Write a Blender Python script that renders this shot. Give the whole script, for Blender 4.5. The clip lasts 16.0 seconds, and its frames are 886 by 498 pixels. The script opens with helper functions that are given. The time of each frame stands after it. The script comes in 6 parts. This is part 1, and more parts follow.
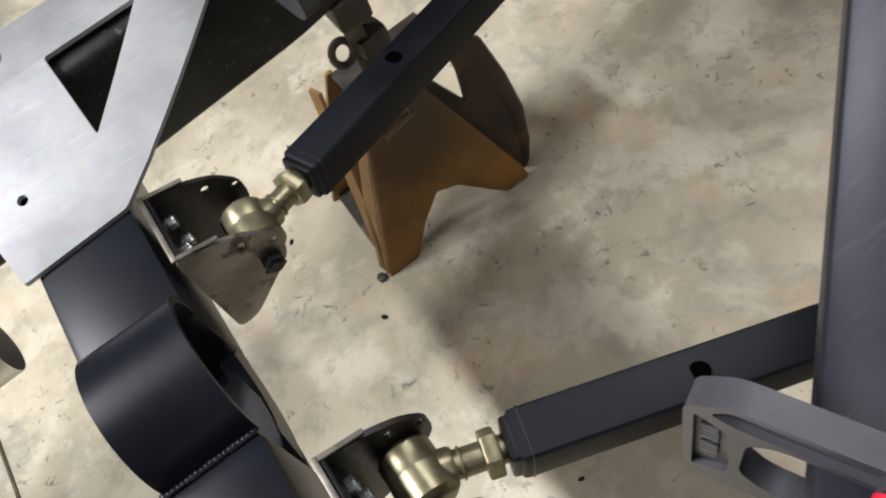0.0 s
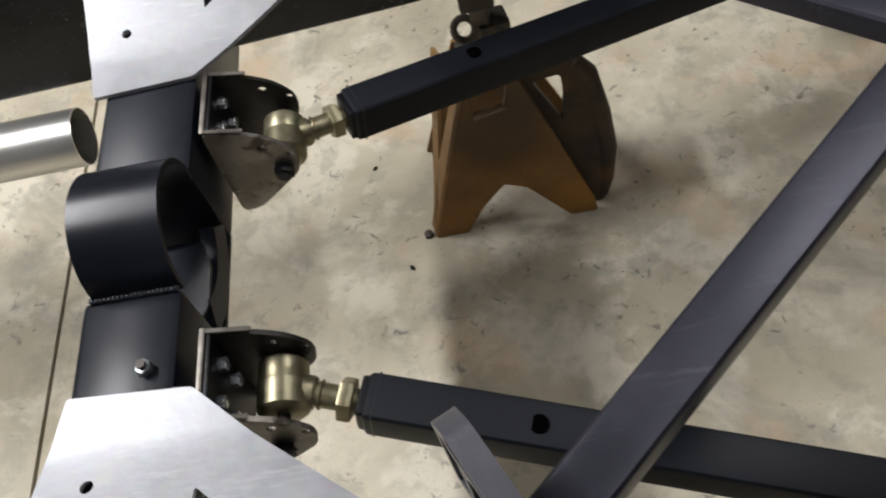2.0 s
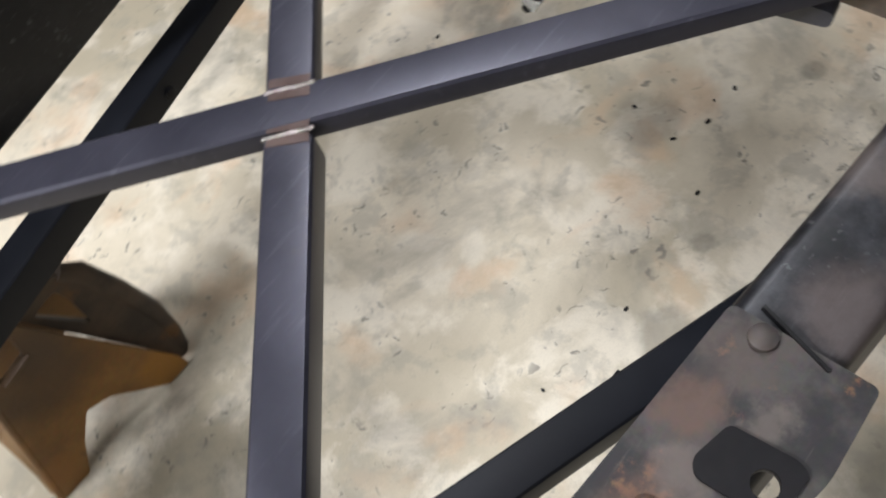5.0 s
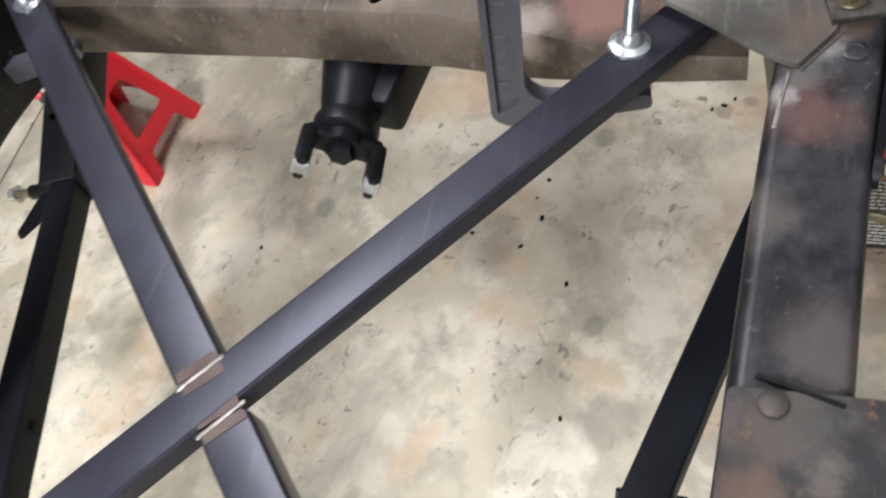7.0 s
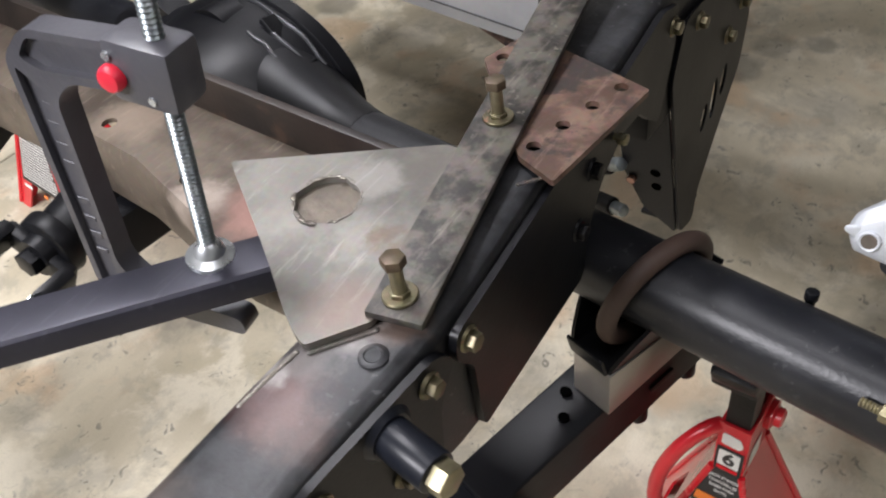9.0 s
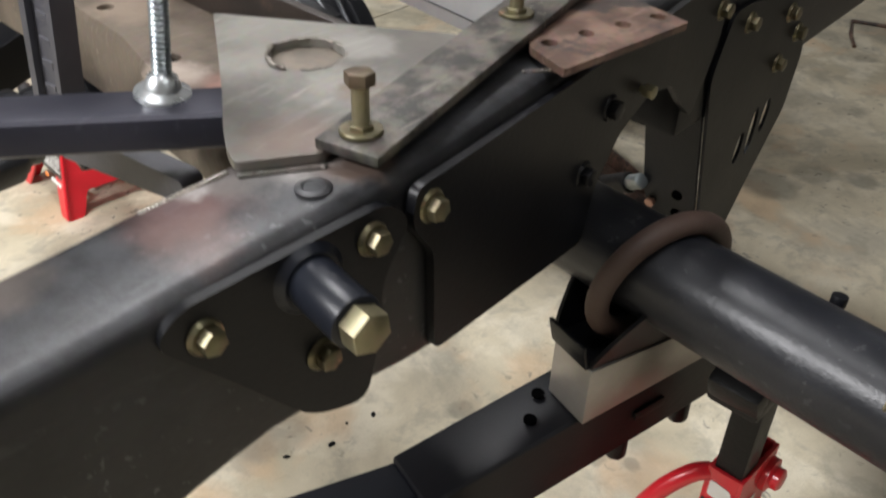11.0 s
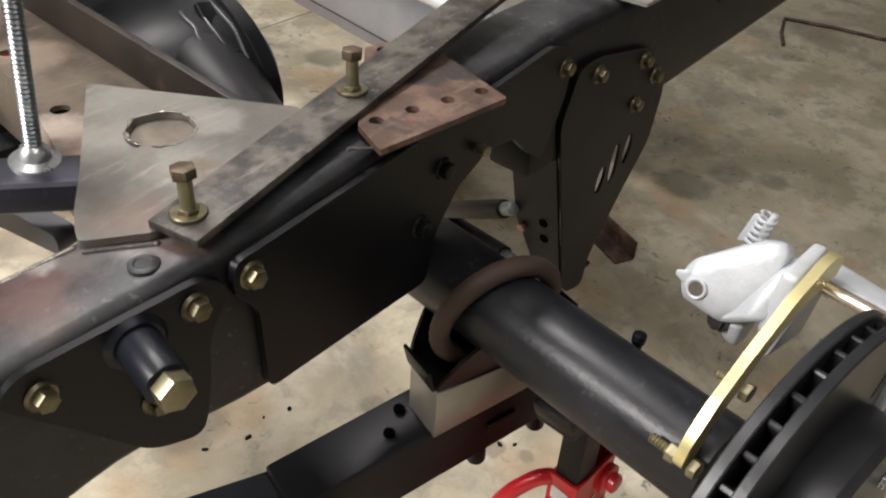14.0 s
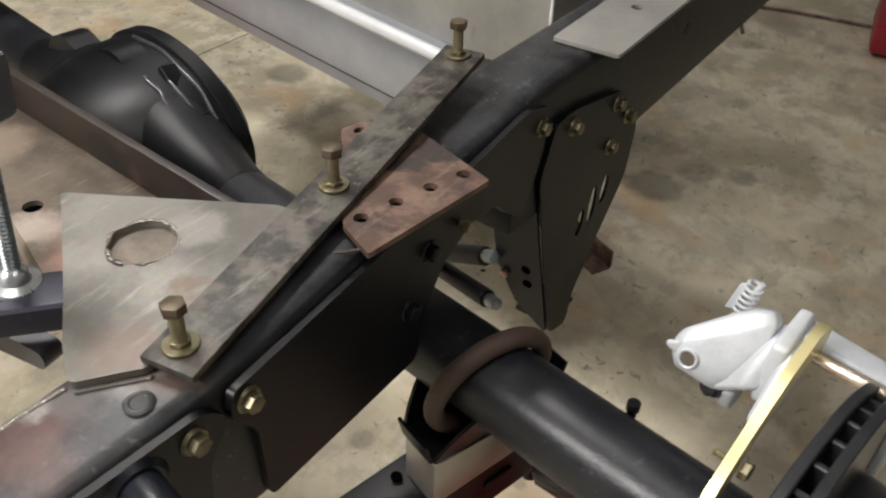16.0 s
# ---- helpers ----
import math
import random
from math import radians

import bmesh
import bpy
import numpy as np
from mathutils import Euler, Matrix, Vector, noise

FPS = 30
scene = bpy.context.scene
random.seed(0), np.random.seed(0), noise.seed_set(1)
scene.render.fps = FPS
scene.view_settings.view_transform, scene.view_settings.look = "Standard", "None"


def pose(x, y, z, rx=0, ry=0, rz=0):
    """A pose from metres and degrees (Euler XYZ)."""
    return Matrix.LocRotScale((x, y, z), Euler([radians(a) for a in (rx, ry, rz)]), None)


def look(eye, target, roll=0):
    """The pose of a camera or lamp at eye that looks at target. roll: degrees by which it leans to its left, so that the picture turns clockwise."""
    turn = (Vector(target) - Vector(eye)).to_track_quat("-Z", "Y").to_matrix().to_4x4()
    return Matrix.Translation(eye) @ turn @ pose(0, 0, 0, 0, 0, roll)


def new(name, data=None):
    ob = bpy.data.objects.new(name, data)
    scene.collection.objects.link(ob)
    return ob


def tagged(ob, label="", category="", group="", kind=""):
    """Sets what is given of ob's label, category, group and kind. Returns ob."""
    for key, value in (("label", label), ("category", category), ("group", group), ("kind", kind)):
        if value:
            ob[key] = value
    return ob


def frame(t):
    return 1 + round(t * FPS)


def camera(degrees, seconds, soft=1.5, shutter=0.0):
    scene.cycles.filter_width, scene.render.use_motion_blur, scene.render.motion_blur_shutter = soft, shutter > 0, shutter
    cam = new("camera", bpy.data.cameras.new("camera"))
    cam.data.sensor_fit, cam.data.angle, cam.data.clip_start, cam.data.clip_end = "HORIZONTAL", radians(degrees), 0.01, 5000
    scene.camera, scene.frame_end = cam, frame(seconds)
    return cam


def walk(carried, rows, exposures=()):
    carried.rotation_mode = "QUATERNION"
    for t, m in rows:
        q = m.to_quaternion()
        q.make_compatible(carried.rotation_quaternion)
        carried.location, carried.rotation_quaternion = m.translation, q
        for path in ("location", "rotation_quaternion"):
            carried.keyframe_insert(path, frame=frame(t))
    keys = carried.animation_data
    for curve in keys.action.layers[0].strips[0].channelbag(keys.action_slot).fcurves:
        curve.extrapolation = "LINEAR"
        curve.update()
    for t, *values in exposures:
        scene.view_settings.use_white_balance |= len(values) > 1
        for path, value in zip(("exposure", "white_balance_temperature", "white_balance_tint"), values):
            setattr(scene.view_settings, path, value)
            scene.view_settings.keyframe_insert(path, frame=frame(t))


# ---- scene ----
cam = camera(53.9, 16.0, soft=2.0, shutter=0.5)
PATH = [
    (0, (0.186, 0.102, 1.185), (0.391, 1.152, -0.505), -26.8),
    (0.5, (0.194, 0.077, 1.207), (0.438, 1.142, -0.468), -25.9),
    (1, (0.229, 0.059, 1.223), (0.316, 1.206, -0.413), -26.6),
    (1.5, (0.327, 0.031, 1.23), (0.201, 1.231, -0.365), -19.5),
    (2, (0.355, 0.006, 1.237), (0.207, 1.11, -0.424), -15.9),
    (2.5, (0.379, -0.013, 1.256), (0.315, 1.08, -0.418), -11.8),
    (3, (0.405, -0.026, 1.263), (0.402, 1.081, -0.402), -10.9),
    (3.5, (0.437, -0.031, 1.268), (0.522, 1.046, -0.414), -13.0),
    (4, (0.462, -0.023, 1.27), (0.658, 1.012, -0.431), -14.8),
    (4.5, (0.503, 0.009, 1.249), (0.871, 0.934, -0.486), -17.4),
    (4.7, (0.517, 0.016, 1.25), (0.966, 0.908, -0.483), -18.1),
    (6.8, (0.516, 0.114, 1.286), (1.458, 0.741, -0.362), -25.6),
    (7, (0.52, 0.117, 1.275), (1.507, 0.717, -0.357), -23.2),
    (7.5, (0.605, 0.057, 1.243), (1.619, 0.506, -0.421), -19.5),
    (7.6, (0.634, 0.033, 1.226), (1.622, 0.502, -0.448), -19.3),
    (8, (0.721, -0.077, 1.216), (1.671, 0.557, -0.426), -19.1),
    (8.2, (0.751, -0.136, 1.204), (1.736, 0.713, -0.315), -16.4),
    (8.5, (0.791, -0.194, 1.191), (1.843, 0.715, -0.247), -13.6),
    (8.7, (0.806, -0.224, 1.178), (1.88, 0.69, -0.241), -11.4),
    (10.8, (0.783, -0.267, 0.99), (2.053, 0.783, -0.145), 1.5),
    (11, (0.793, -0.274, 0.972), (2.041, 0.794, -0.169), 2.2),
    (11.5, (0.802, -0.316, 0.954), (1.946, 0.746, -0.296), 2.3),
    (12, (0.794, -0.347, 0.982), (1.974, 0.734, -0.218), 1.2),
    (12.5, (0.792, -0.368, 0.982), (1.964, 0.605, -0.316), 2.7),
    (13, (0.804, -0.391, 1.008), (2.049, 0.511, -0.271), 4.5),
    (13.5, (0.813, -0.386, 1.041), (2.087, 0.564, -0.173), 3.6),
    (14, (0.829, -0.37, 1.075), (2.087, 0.623, -0.121), 4.0),
    (14.5, (0.84, -0.371, 1.103), (2.09, 0.572, -0.141), 6.8),
    (15, (0.845, -0.362, 1.108), (2.081, 0.633, -0.109), 6.1),
    (15.5, (0.852, -0.361, 1.132), (2.142, 0.618, -0.041), 5.2),
    (16, (0.859, -0.323, 1.139), (2.14, 0.597, -0.091), 2.0),
]
EXPOSURES = ((0, -1.00, 6350, 11), (0.5, -1.10, 6350, 11), (1.0, -1.12, 6350, 11), (1.5, -1.35, 6350, 11), (2.0, -1.36, 6350, 11), (2.5, -1.34, 6480, 11), (3.0, -1.31, 6700, 11),
             (3.5, -1.32, 6880, 11), (4.0, -1.23, 6450, 11), (4.5, -0.82, 6100, 13), (6.8, -0.26, 6080, 12), (8.0, -0.11, 6180, 14), (8.7, -0.04, 6250, 14), (11.0, 0.04, 6400, 10),
             (13.0, 0.03, 6600, 12), (14.5, -0.10, 6750, 11), (16.0, -0.13, 6750, 10))
walk(cam, [(t, look(eye, target, roll)) for t, eye, target, roll in PATH], EXPOSURES)

# ---------------------------------------------------------------- light
world = bpy.data.worlds.new("garage_air")
scene.world = world
world.use_nodes = True
world.node_tree.nodes["Background"].inputs[0].default_value = (1.0, 0.97, 0.92, 1)
world.node_tree.nodes["Background"].inputs[1].default_value = 0.004
scene.view_settings.exposure = 0.0


def area_lamp(name, at, size, size_y, watts, colour, turn=0.0):
    data = bpy.data.lights.new(name, "AREA")
    data.shape, data.size, data.size_y, data.energy, data.color = "RECTANGLE", size, size_y, watts, colour
    ob = new(name, data)
    ob.matrix_world = pose(*at, 0, 0, turn)
    return ob


WARM = (1.0, 0.985, 0.985)
area_lamp("lamp_front", (-1.03, 1.00, 2.36), 1.25, 0.14, 180, WARM, 90)
# Fill lights added to brighten floor and chassis; no known lamps stand there.
area_lamp("fill_middle", (0.72, -0.12, 2.36), 1.00, 0.20, 10, WARM, 90)
area_lamp("fill_far", (1.30, 0.95, 2.36), 0.60, 0.20, 33, WARM, 0)
area_lamp("fill_near", (1.10, -1.60, 2.36), 1.25, 0.16, 10, WARM, 0)
area_lamp("fill_rear", (2.7, 1.6, 2.36), 1.25, 0.16, 9, WARM, 90)


# ---------------------------------------------------------------- materials
def mat(name, c1, c2, rough=0.5, metal=0.0, scale=6.0, bias=0.5, spread=0.25, bump=0.05, fine=180.0,
        rough_var=0.12, c3=None, c3_scale=14.0, c3_from=0.62, stretch=(1, 1, 1), coat=0.0, fine_amt=0.12, streak=None, swirl=None, dust=0.0, spec=0.5, spots=(), flecks=None):
    m = bpy.data.materials.new(name)
    m.use_nodes = True
    nt = m.node_tree
    n, l = nt.nodes, nt.links
    bsdf = n["Principled BSDF"]
    tc = n.new("ShaderNodeTexCoord")
    mp = n.new("ShaderNodeMapping")
    mp.inputs["Scale"].default_value = stretch
    l.new(tc.outputs["Object"], mp.inputs[0])

    def noise_tex(sc, detail=5.0, rough_=0.6):
        t = n.new("ShaderNodeTexNoise")
        t.inputs["Scale"].default_value, t.inputs["Detail"].default_value, t.inputs["Roughness"].default_value = sc, detail, rough_
        l.new(mp.outputs[0], t.inputs["Vector"])
        return t

    def ramp(src, a, b):
        r = n.new("ShaderNodeMapRange")
        r.interpolation_type = "SMOOTHSTEP"
        r.inputs[1].default_value, r.inputs[2].default_value = a, b
        l.new(src, r.inputs[0])
        return r.outputs[0]

    def mix(f, a, b, blend="MIX"):
        x = n.new("ShaderNodeMix")
        x.data_type, x.blend_type = "RGBA", blend
        for sock, v in ((x.inputs[0], f), (x.inputs[6], a), (x.inputs[7], b)):
            if isinstance(v, (int, float)):
                sock.default_value = v
            elif isinstance(v, tuple):
                sock.default_value = (*v, 1)
            else:
                l.new(v, sock)
        return x.outputs[2]

    big = noise_tex(scale)
    small = noise_tex(fine, 3.0)
    col = mix(ramp(big.outputs[0], bias - spread, bias + spread), c1, c2)
    if c3:
        third = noise_tex(c3_scale, 6.0, 0.65)
        col = mix(ramp(third.outputs[0], c3_from, c3_from + 0.09), col, c3)
    col = mix(ramp(small.outputs[0], 0.35, 0.75), col, tuple(v * (1 - fine_amt * 2) for v in c1), "MIX") if fine_amt > 0.3 else \
        mix(fine_amt, col, small.outputs[1], "OVERLAY")
    if streak:
        # long thin scuffs
        mp2 = n.new("ShaderNodeMapping")
        mp2.inputs["Scale"].default_value = (0.9, 9.0, 4.0)
        mp2.inputs["Rotation"].default_value = (0.0, 0.0, 0.5)
        l.new(tc.outputs["Object"], mp2.inputs[0])
        sk = noise_tex(16.0, 5.0, 0.7)
        l.new(mp2.outputs[0], sk.inputs["Vector"])
        sf = n.new("ShaderNodeMath")
        sf.operation = "MULTIPLY"
        l.new(ramp(sk.outputs[0], 0.56, 0.74), sf.inputs[0])
        sf.inputs[1].default_value = 0.6
        col = mix(sf.outputs[0], col, streak)
    if swirl:
        # arcs left by a sanding disc
        wv = n.new("ShaderNodeTexWave")
        wv.wave_type, wv.rings_direction = "RINGS", "Z"
        wv.inputs["Scale"].default_value, wv.inputs["Distortion"].default_value = 26.0, 3.0
        wv.inputs["Detail"].default_value, wv.inputs["Detail Scale"].default_value = 4.0, 2.0
        l.new(mp.outputs[0], wv.inputs["Vector"])
        sp = noise_tex(7.0, 3.0)
        sf = n.new("ShaderNodeMath")
        sf.operation = "MULTIPLY"
        l.new(ramp(wv.outputs[0], 0.45, 0.95), sf.inputs[0])
        l.new(ramp(sp.outputs[0], 0.52, 0.68), sf.inputs[1])
        col = mix(sf.outputs[0], col, swirl)
    if flecks:
        # small pale chips and scratches, in drifts
        fk, drift = noise_tex(150.0, 2.0, 0.5), noise_tex(9.0, 3.0)
        sf = n.new("ShaderNodeMath")
        sf.operation = "MULTIPLY"
        l.new(ramp(fk.outputs[0], 0.63, 0.70), sf.inputs[0])
        l.new(ramp(drift.outputs[0], 0.40, 0.66), sf.inputs[1])
        col = mix(sf.outputs[0], col, flecks)
    if dust:
        # settled dust on what faces up
        geo = n.new("ShaderNodeNewGeometry")
        sep = n.new("ShaderNodeSeparateXYZ")
        l.new(geo.outputs["True Normal"], sep.inputs[0])
        dn = noise_tex(21.0, 7.0, 0.7)
        df = n.new("ShaderNodeMath")
        df.operation = "MULTIPLY"
        l.new(ramp(sep.outputs[2], 0.55, 0.95), df.inputs[0])
        l.new(ramp(dn.outputs[0], 0.38, 0.66), df.inputs[1])
        dm = n.new("ShaderNodeMath")
        dm.operation = "MULTIPLY"
        l.new(df.outputs[0], dm.inputs[0])
        dm.inputs[1].default_value = dust
        col = mix(dm.outputs[0], col, (0.155, 0.163, 0.178))
    if spots:
        # worn patches with ragged edges: place, reach, strength, colour
        warp = n.new("ShaderNodeVectorMath")
        warp.operation = "MULTIPLY_ADD"
        l.new(noise_tex(30.0, 5.0, 0.65).outputs[1], warp.inputs[0])
        warp.inputs[1].default_value = (0.05, 0.05, 0.02)
        l.new(tc.outputs["Object"], warp.inputs[2])
        for place, reach, strength, tint in spots:
            d = n.new("ShaderNodeVectorMath")
            d.operation = "DISTANCE"
            l.new(warp.outputs[0], d.inputs[0])
            d.inputs[1].default_value = (place[0] + 0.025, place[1] + 0.025, place[2] + 0.01)
            near = n.new("ShaderNodeMapRange")
            near.interpolation_type = "SMOOTHSTEP"
            near.inputs[1].default_value, near.inputs[2].default_value = reach * 0.35, reach
            near.inputs[3].default_value, near.inputs[4].default_value = strength, 0.0
            l.new(d.outputs["Value"], near.inputs[0])
            col = mix(near.outputs[0], col, tint)
    bsdf.inputs["Specular IOR Level"].default_value = spec
    l.new(col, bsdf.inputs["Base Color"])
    rr = n.new("ShaderNodeMapRange")
    rr.inputs[3].default_value, rr.inputs[4].default_value = max(0.03, rough - rough_var), min(1.0, rough + rough_var)
    l.new(big.outputs[0], rr.inputs[0])
    l.new(rr.outputs[0], bsdf.inputs["Roughness"])
    bsdf.inputs["Metallic"].default_value = metal
    if coat:
        bsdf.inputs["Coat Weight"].default_value, bsdf.inputs["Coat Roughness"].default_value = coat, 0.15
    if bump:
        b = n.new("ShaderNodeBump")
        b.inputs["Strength"].default_value, b.inputs["Distance"].default_value = bump, 0.002
        l.new(small.outputs[0], b.inputs["Height"])
        l.new(b.outputs[0], bsdf.inputs["Normal"])
    return m


def floor_material():
    m = bpy.data.materials.new("concrete")
    m.use_nodes = True
    nt = m.node_tree
    n, l = nt.nodes, nt.links
    bsdf = n["Principled BSDF"]
    tc = n.new("ShaderNodeTexCoord")

    def noise_tex(sc, detail=6.0, rough_=0.6, dist=0.0):
        t = n.new("ShaderNodeTexNoise")
        t.inputs["Scale"].default_value, t.inputs["Detail"].default_value = sc, detail
        t.inputs["Roughness"].default_value, t.inputs["Distortion"].default_value = rough_, dist
        l.new(tc.outputs["Object"], t.inputs["Vector"])
        return t

    def ramp(src, a, b, lo=0.0, hi=1.0):
        r = n.new("ShaderNodeMapRange")
        r.interpolation_type = "SMOOTHSTEP"
        r.inputs[1].default_value, r.inputs[2].default_value = a, b
        r.inputs[3].default_value, r.inputs[4].default_value = lo, hi
        l.new(src, r.inputs[0])
        return r.outputs[0]

    def mix(f, a, b):
        x = n.new("ShaderNodeMix")
        x.data_type = "RGBA"
        for sock, v in ((x.inputs[0], f), (x.inputs[6], a), (x.inputs[7], b)):
            if isinstance(v, tuple):
                sock.default_value = (*v, 1)
            else:
                l.new(v, sock)
        return x.outputs[2]

    cloud = noise_tex(2.3, 5.0, 0.6, 0.5)
    col = mix(ramp(cloud.outputs[0], 0.34, 0.66), (0.45, 0.398, 0.283), (0.68, 0.612, 0.462))
    pale = noise_tex(7.5, 6.0, 0.62, 0.3)
    col = mix(ramp(pale.outputs[0], 0.47, 0.60, 0.0, 0.60), col, (0.77, 0.712, 0.572))
    mottle = noise_tex(13.0, 8.0, 0.66, 0.3)
    col = mix(ramp(mottle.outputs[0], 0.50, 0.63, 0.0, 0.50), col, (0.34, 0.318, 0.25))
    sooty = noise_tex(3.4, 7.0, 0.62, 0.4)
    col = mix(ramp(sooty.outputs[0], 0.51, 0.66, 0.0, 0.55), col, (0.25, 0.232, 0.185))
    warm = noise_tex(5.1, 4.0, 0.55, 0.3)
    col = mix(ramp(warm.outputs[0], 0.54, 0.68, 0.0, 0.42), col, (0.62, 0.40, 0.22))
    cluster = noise_tex(6.3, 2.0, 0.5)
    pits = noise_tex(46.0, 3.0, 0.55, 0.9)
    gate = n.new("ShaderNodeMath")
    gate.operation = "MULTIPLY"
    l.new(ramp(pits.outputs[0], 0.60, 0.70), gate.inputs[0])
    l.new(ramp(cluster.outputs[0], 0.44, 0.60, 0.10, 0.9), gate.inputs[1])
    col = mix(gate.outputs[0], col, (0.20, 0.185, 0.15))
    grain = noise_tex(420.0, 2.0, 0.5)
    col = mix(ramp(grain.outputs[0], 0.45, 0.85, 0.0, 0.32), col, (0.30, 0.28, 0.23))
    # oil spots
    warp = n.new("ShaderNodeVectorMath")
    warp.operation = "MULTIPLY_ADD"
    l.new(noise_tex(14.0, 3.0).outputs[1], warp.inputs[0])
    warp.inputs[1].default_value = (0.05, 0.05, 0.0)
    l.new(tc.outputs["Object"], warp.inputs[2])
    for sx, sy, r, dark in ((2.556, 0.289, 0.085, 0.55), (2.676, 0.231, 0.06, 0.45), (2.727, 0.137, 0.05, 0.4), (2.419, 1.358, 0.075, 0.55),
                            (1.369, 0.838, 0.026, 0.5), (1.315, 0.505, 0.075, 0.42), (1.543, 0.326, 0.030, 0.4), (1.164, 0.295, 0.026, 0.45), (1.000, 0.265, 0.06, 0.45),
                            (1.275, -0.081, 0.032, 0.4), (1.216, -0.117, 0.045, 0.45), (1.260, -0.141, 0.026, 0.4), (1.287, -0.126, 0.024, 0.35), (1.057, -0.146, 0.022, 0.35),
                            (1.62, 0.12, 0.022, 0.5), (1.64, 0.07, 0.016, 0.45), (0.86, -0.22, 0.03, 0.3)):
        d = n.new("ShaderNodeVectorMath")
        d.operation = "DISTANCE"
        l.new(warp.outputs[0], d.inputs[0])
        d.inputs[1].default_value = (sx + 0.025, sy + 0.025, 0.0)
        col = mix(ramp(d.outputs["Value"], r * 0.55, r, dark, 0.0), col, (0.16, 0.15, 0.12))
    l.new(col, bsdf.inputs["Base Color"])
    l.new(ramp(cloud.outputs[0], 0.2, 0.8, 0.46, 0.68), bsdf.inputs["Roughness"])
    b = n.new("ShaderNodeBump")
    b.inputs["Strength"].default_value, b.inputs["Distance"].default_value = 0.18, 0.002
    l.new(mottle.outputs[0], b.inputs["Height"])
    l.new(b.outputs[0], bsdf.inputs["Normal"])
    return m


CONCRETE = floor_material()
# Set dark to limit light bounced from the unseen room shell.
WALL = mat("dimmed_wall", (0.22, 0.218, 0.213), (0.26, 0.257, 0.25), 0.7, scale=2)
BLACK = mat("black_satin_paint", (0.0028, 0.0030, 0.0040), (0.0062, 0.0065, 0.0080), 0.40, scale=9, bump=0.10, fine=240, fine_amt=0.12, spec=0.24, c3=(0.018, 0.0175, 0.0175), c3_scale=48, c3_from=0.67)
BLACK_TUBE = mat("black_powder_coat", (0.0064, 0.0076, 0.0112), (0.0105, 0.0122, 0.0172), 0.33, scale=7, bump=0.045, fine=420, fine_amt=0.06, spec=0.29)
ARM_BLACK = mat("satin_arm_black", (0.0055, 0.0064, 0.0092), (0.0090, 0.0104, 0.0142), 0.47, scale=8, bump=0.06, fine=300, fine_amt=0.08, spec=0.20)
AXLE_PAINT = mat("dusty_satin_axle_paint", (0.0075, 0.0082, 0.0108), (0.0135, 0.0145, 0.0180), 0.38, scale=16, bump=0.14, fine=260, fine_amt=0.12, spec=0.38, c3=(0.030, 0.030, 0.031), c3_scale=70, c3_from=0.66, flecks=(0.045, 0.045, 0.048))
BLACK_MATT = mat("flat_black_paint", (0.0035, 0.0035, 0.0038), (0.0085, 0.0082, 0.008), 0.46, scale=12, bump=0.25, fine=200, fine_amt=0.08, spec=0.28)
MILL = mat("mill_scale_steel", (0.0225, 0.0230, 0.033), (0.045, 0.0445, 0.060), 0.39, 0.38, scale=7, bump=0.05, fine=260, fine_amt=0.10,
           c3=(0.050, 0.043, 0.043), c3_scale=5, c3_from=0.62, streak=(0.076, 0.074, 0.092))
HEAT = mat("heat_tinted_steel", (0.060, 0.037, 0.030), (0.105, 0.072, 0.062), 0.45, 0.4, scale=40, fine_amt=0.1)
WELD = mat("fresh_weld_bead", (0.30, 0.27, 0.25), (0.48, 0.44, 0.40), 0.34, 0.8, scale=60, fine_amt=0.15)
OLD_STEEL = mat("old_frame_steel", (0.020, 0.019, 0.019), (0.058, 0.052, 0.047), 0.52, 0.05, spread=0.11, scale=20, bump=0.16, fine=150,
                c3=(0.16, 0.080, 0.042), c3_scale=21, c3_from=0.56, fine_amt=0.28, streak=(0.085, 0.077, 0.068), spec=0.3,
                spots=(((0.690, 0.090, 0.713), 0.030, 0.5, (0.12, 0.066, 0.043)), ((0.735, 0.085, 0.713), 0.035, 0.4, (0.10, 0.075, 0.06)), ((0.650, 0.075, 0.710), 0.025, 0.5, (0.15, 0.12, 0.10)), ((0.71, 0.045, 0.710), 0.022, 0.5, (0.15, 0.125, 0.105)), ((0.62, 0.085, 0.710), 0.03, 0.5, (0.095, 0.055, 0.038))))
OLD_RAIL = mat("worn_black_rail_paint", (0.0065, 0.0068, 0.0078), (0.020, 0.020, 0.021), 0.42, 0.05, spread=0.11, scale=8, bump=0.09, fine=170,
               c3=(0.085, 0.066, 0.052), c3_scale=11, c3_from=0.71, fine_amt=0.22, streak=(0.045, 0.044, 0.045), dust=0.17, spec=0.35, flecks=(0.075, 0.075, 0.076),
               spots=(((0.985, 0.060, 0.752), 0.045, 0.30, (0.26, 0.130, 0.115)), ((1.035, 0.075, 0.760), 0.035, 0.30, (0.26, 0.20, 0.18)), ((1.07, 0.030, 0.75), 0.030, 0.5, (0.16, 0.11, 0.085)), ((1.047, 0.046, 0.752), 0.026, 0.55, (0.38, 0.35, 0.33)), ((1.004, 0.084, 0.748), 0.028, 0.65, (0.40, 0.39, 0.37)), ((1.018, 0.055, 0.752), 0.026, 0.45, (0.22, 0.20, 0.185)), ((0.975, 0.040, 0.745), 0.035, 0.35, (0.15, 0.095, 0.08)),
                      ((0.90, 0.090, 0.715), 0.035, 0.45, (0.14, 0.115, 0.10)), ((0.80, 0.045, 0.718), 0.045, 0.5, (0.12, 0.095, 0.085))))
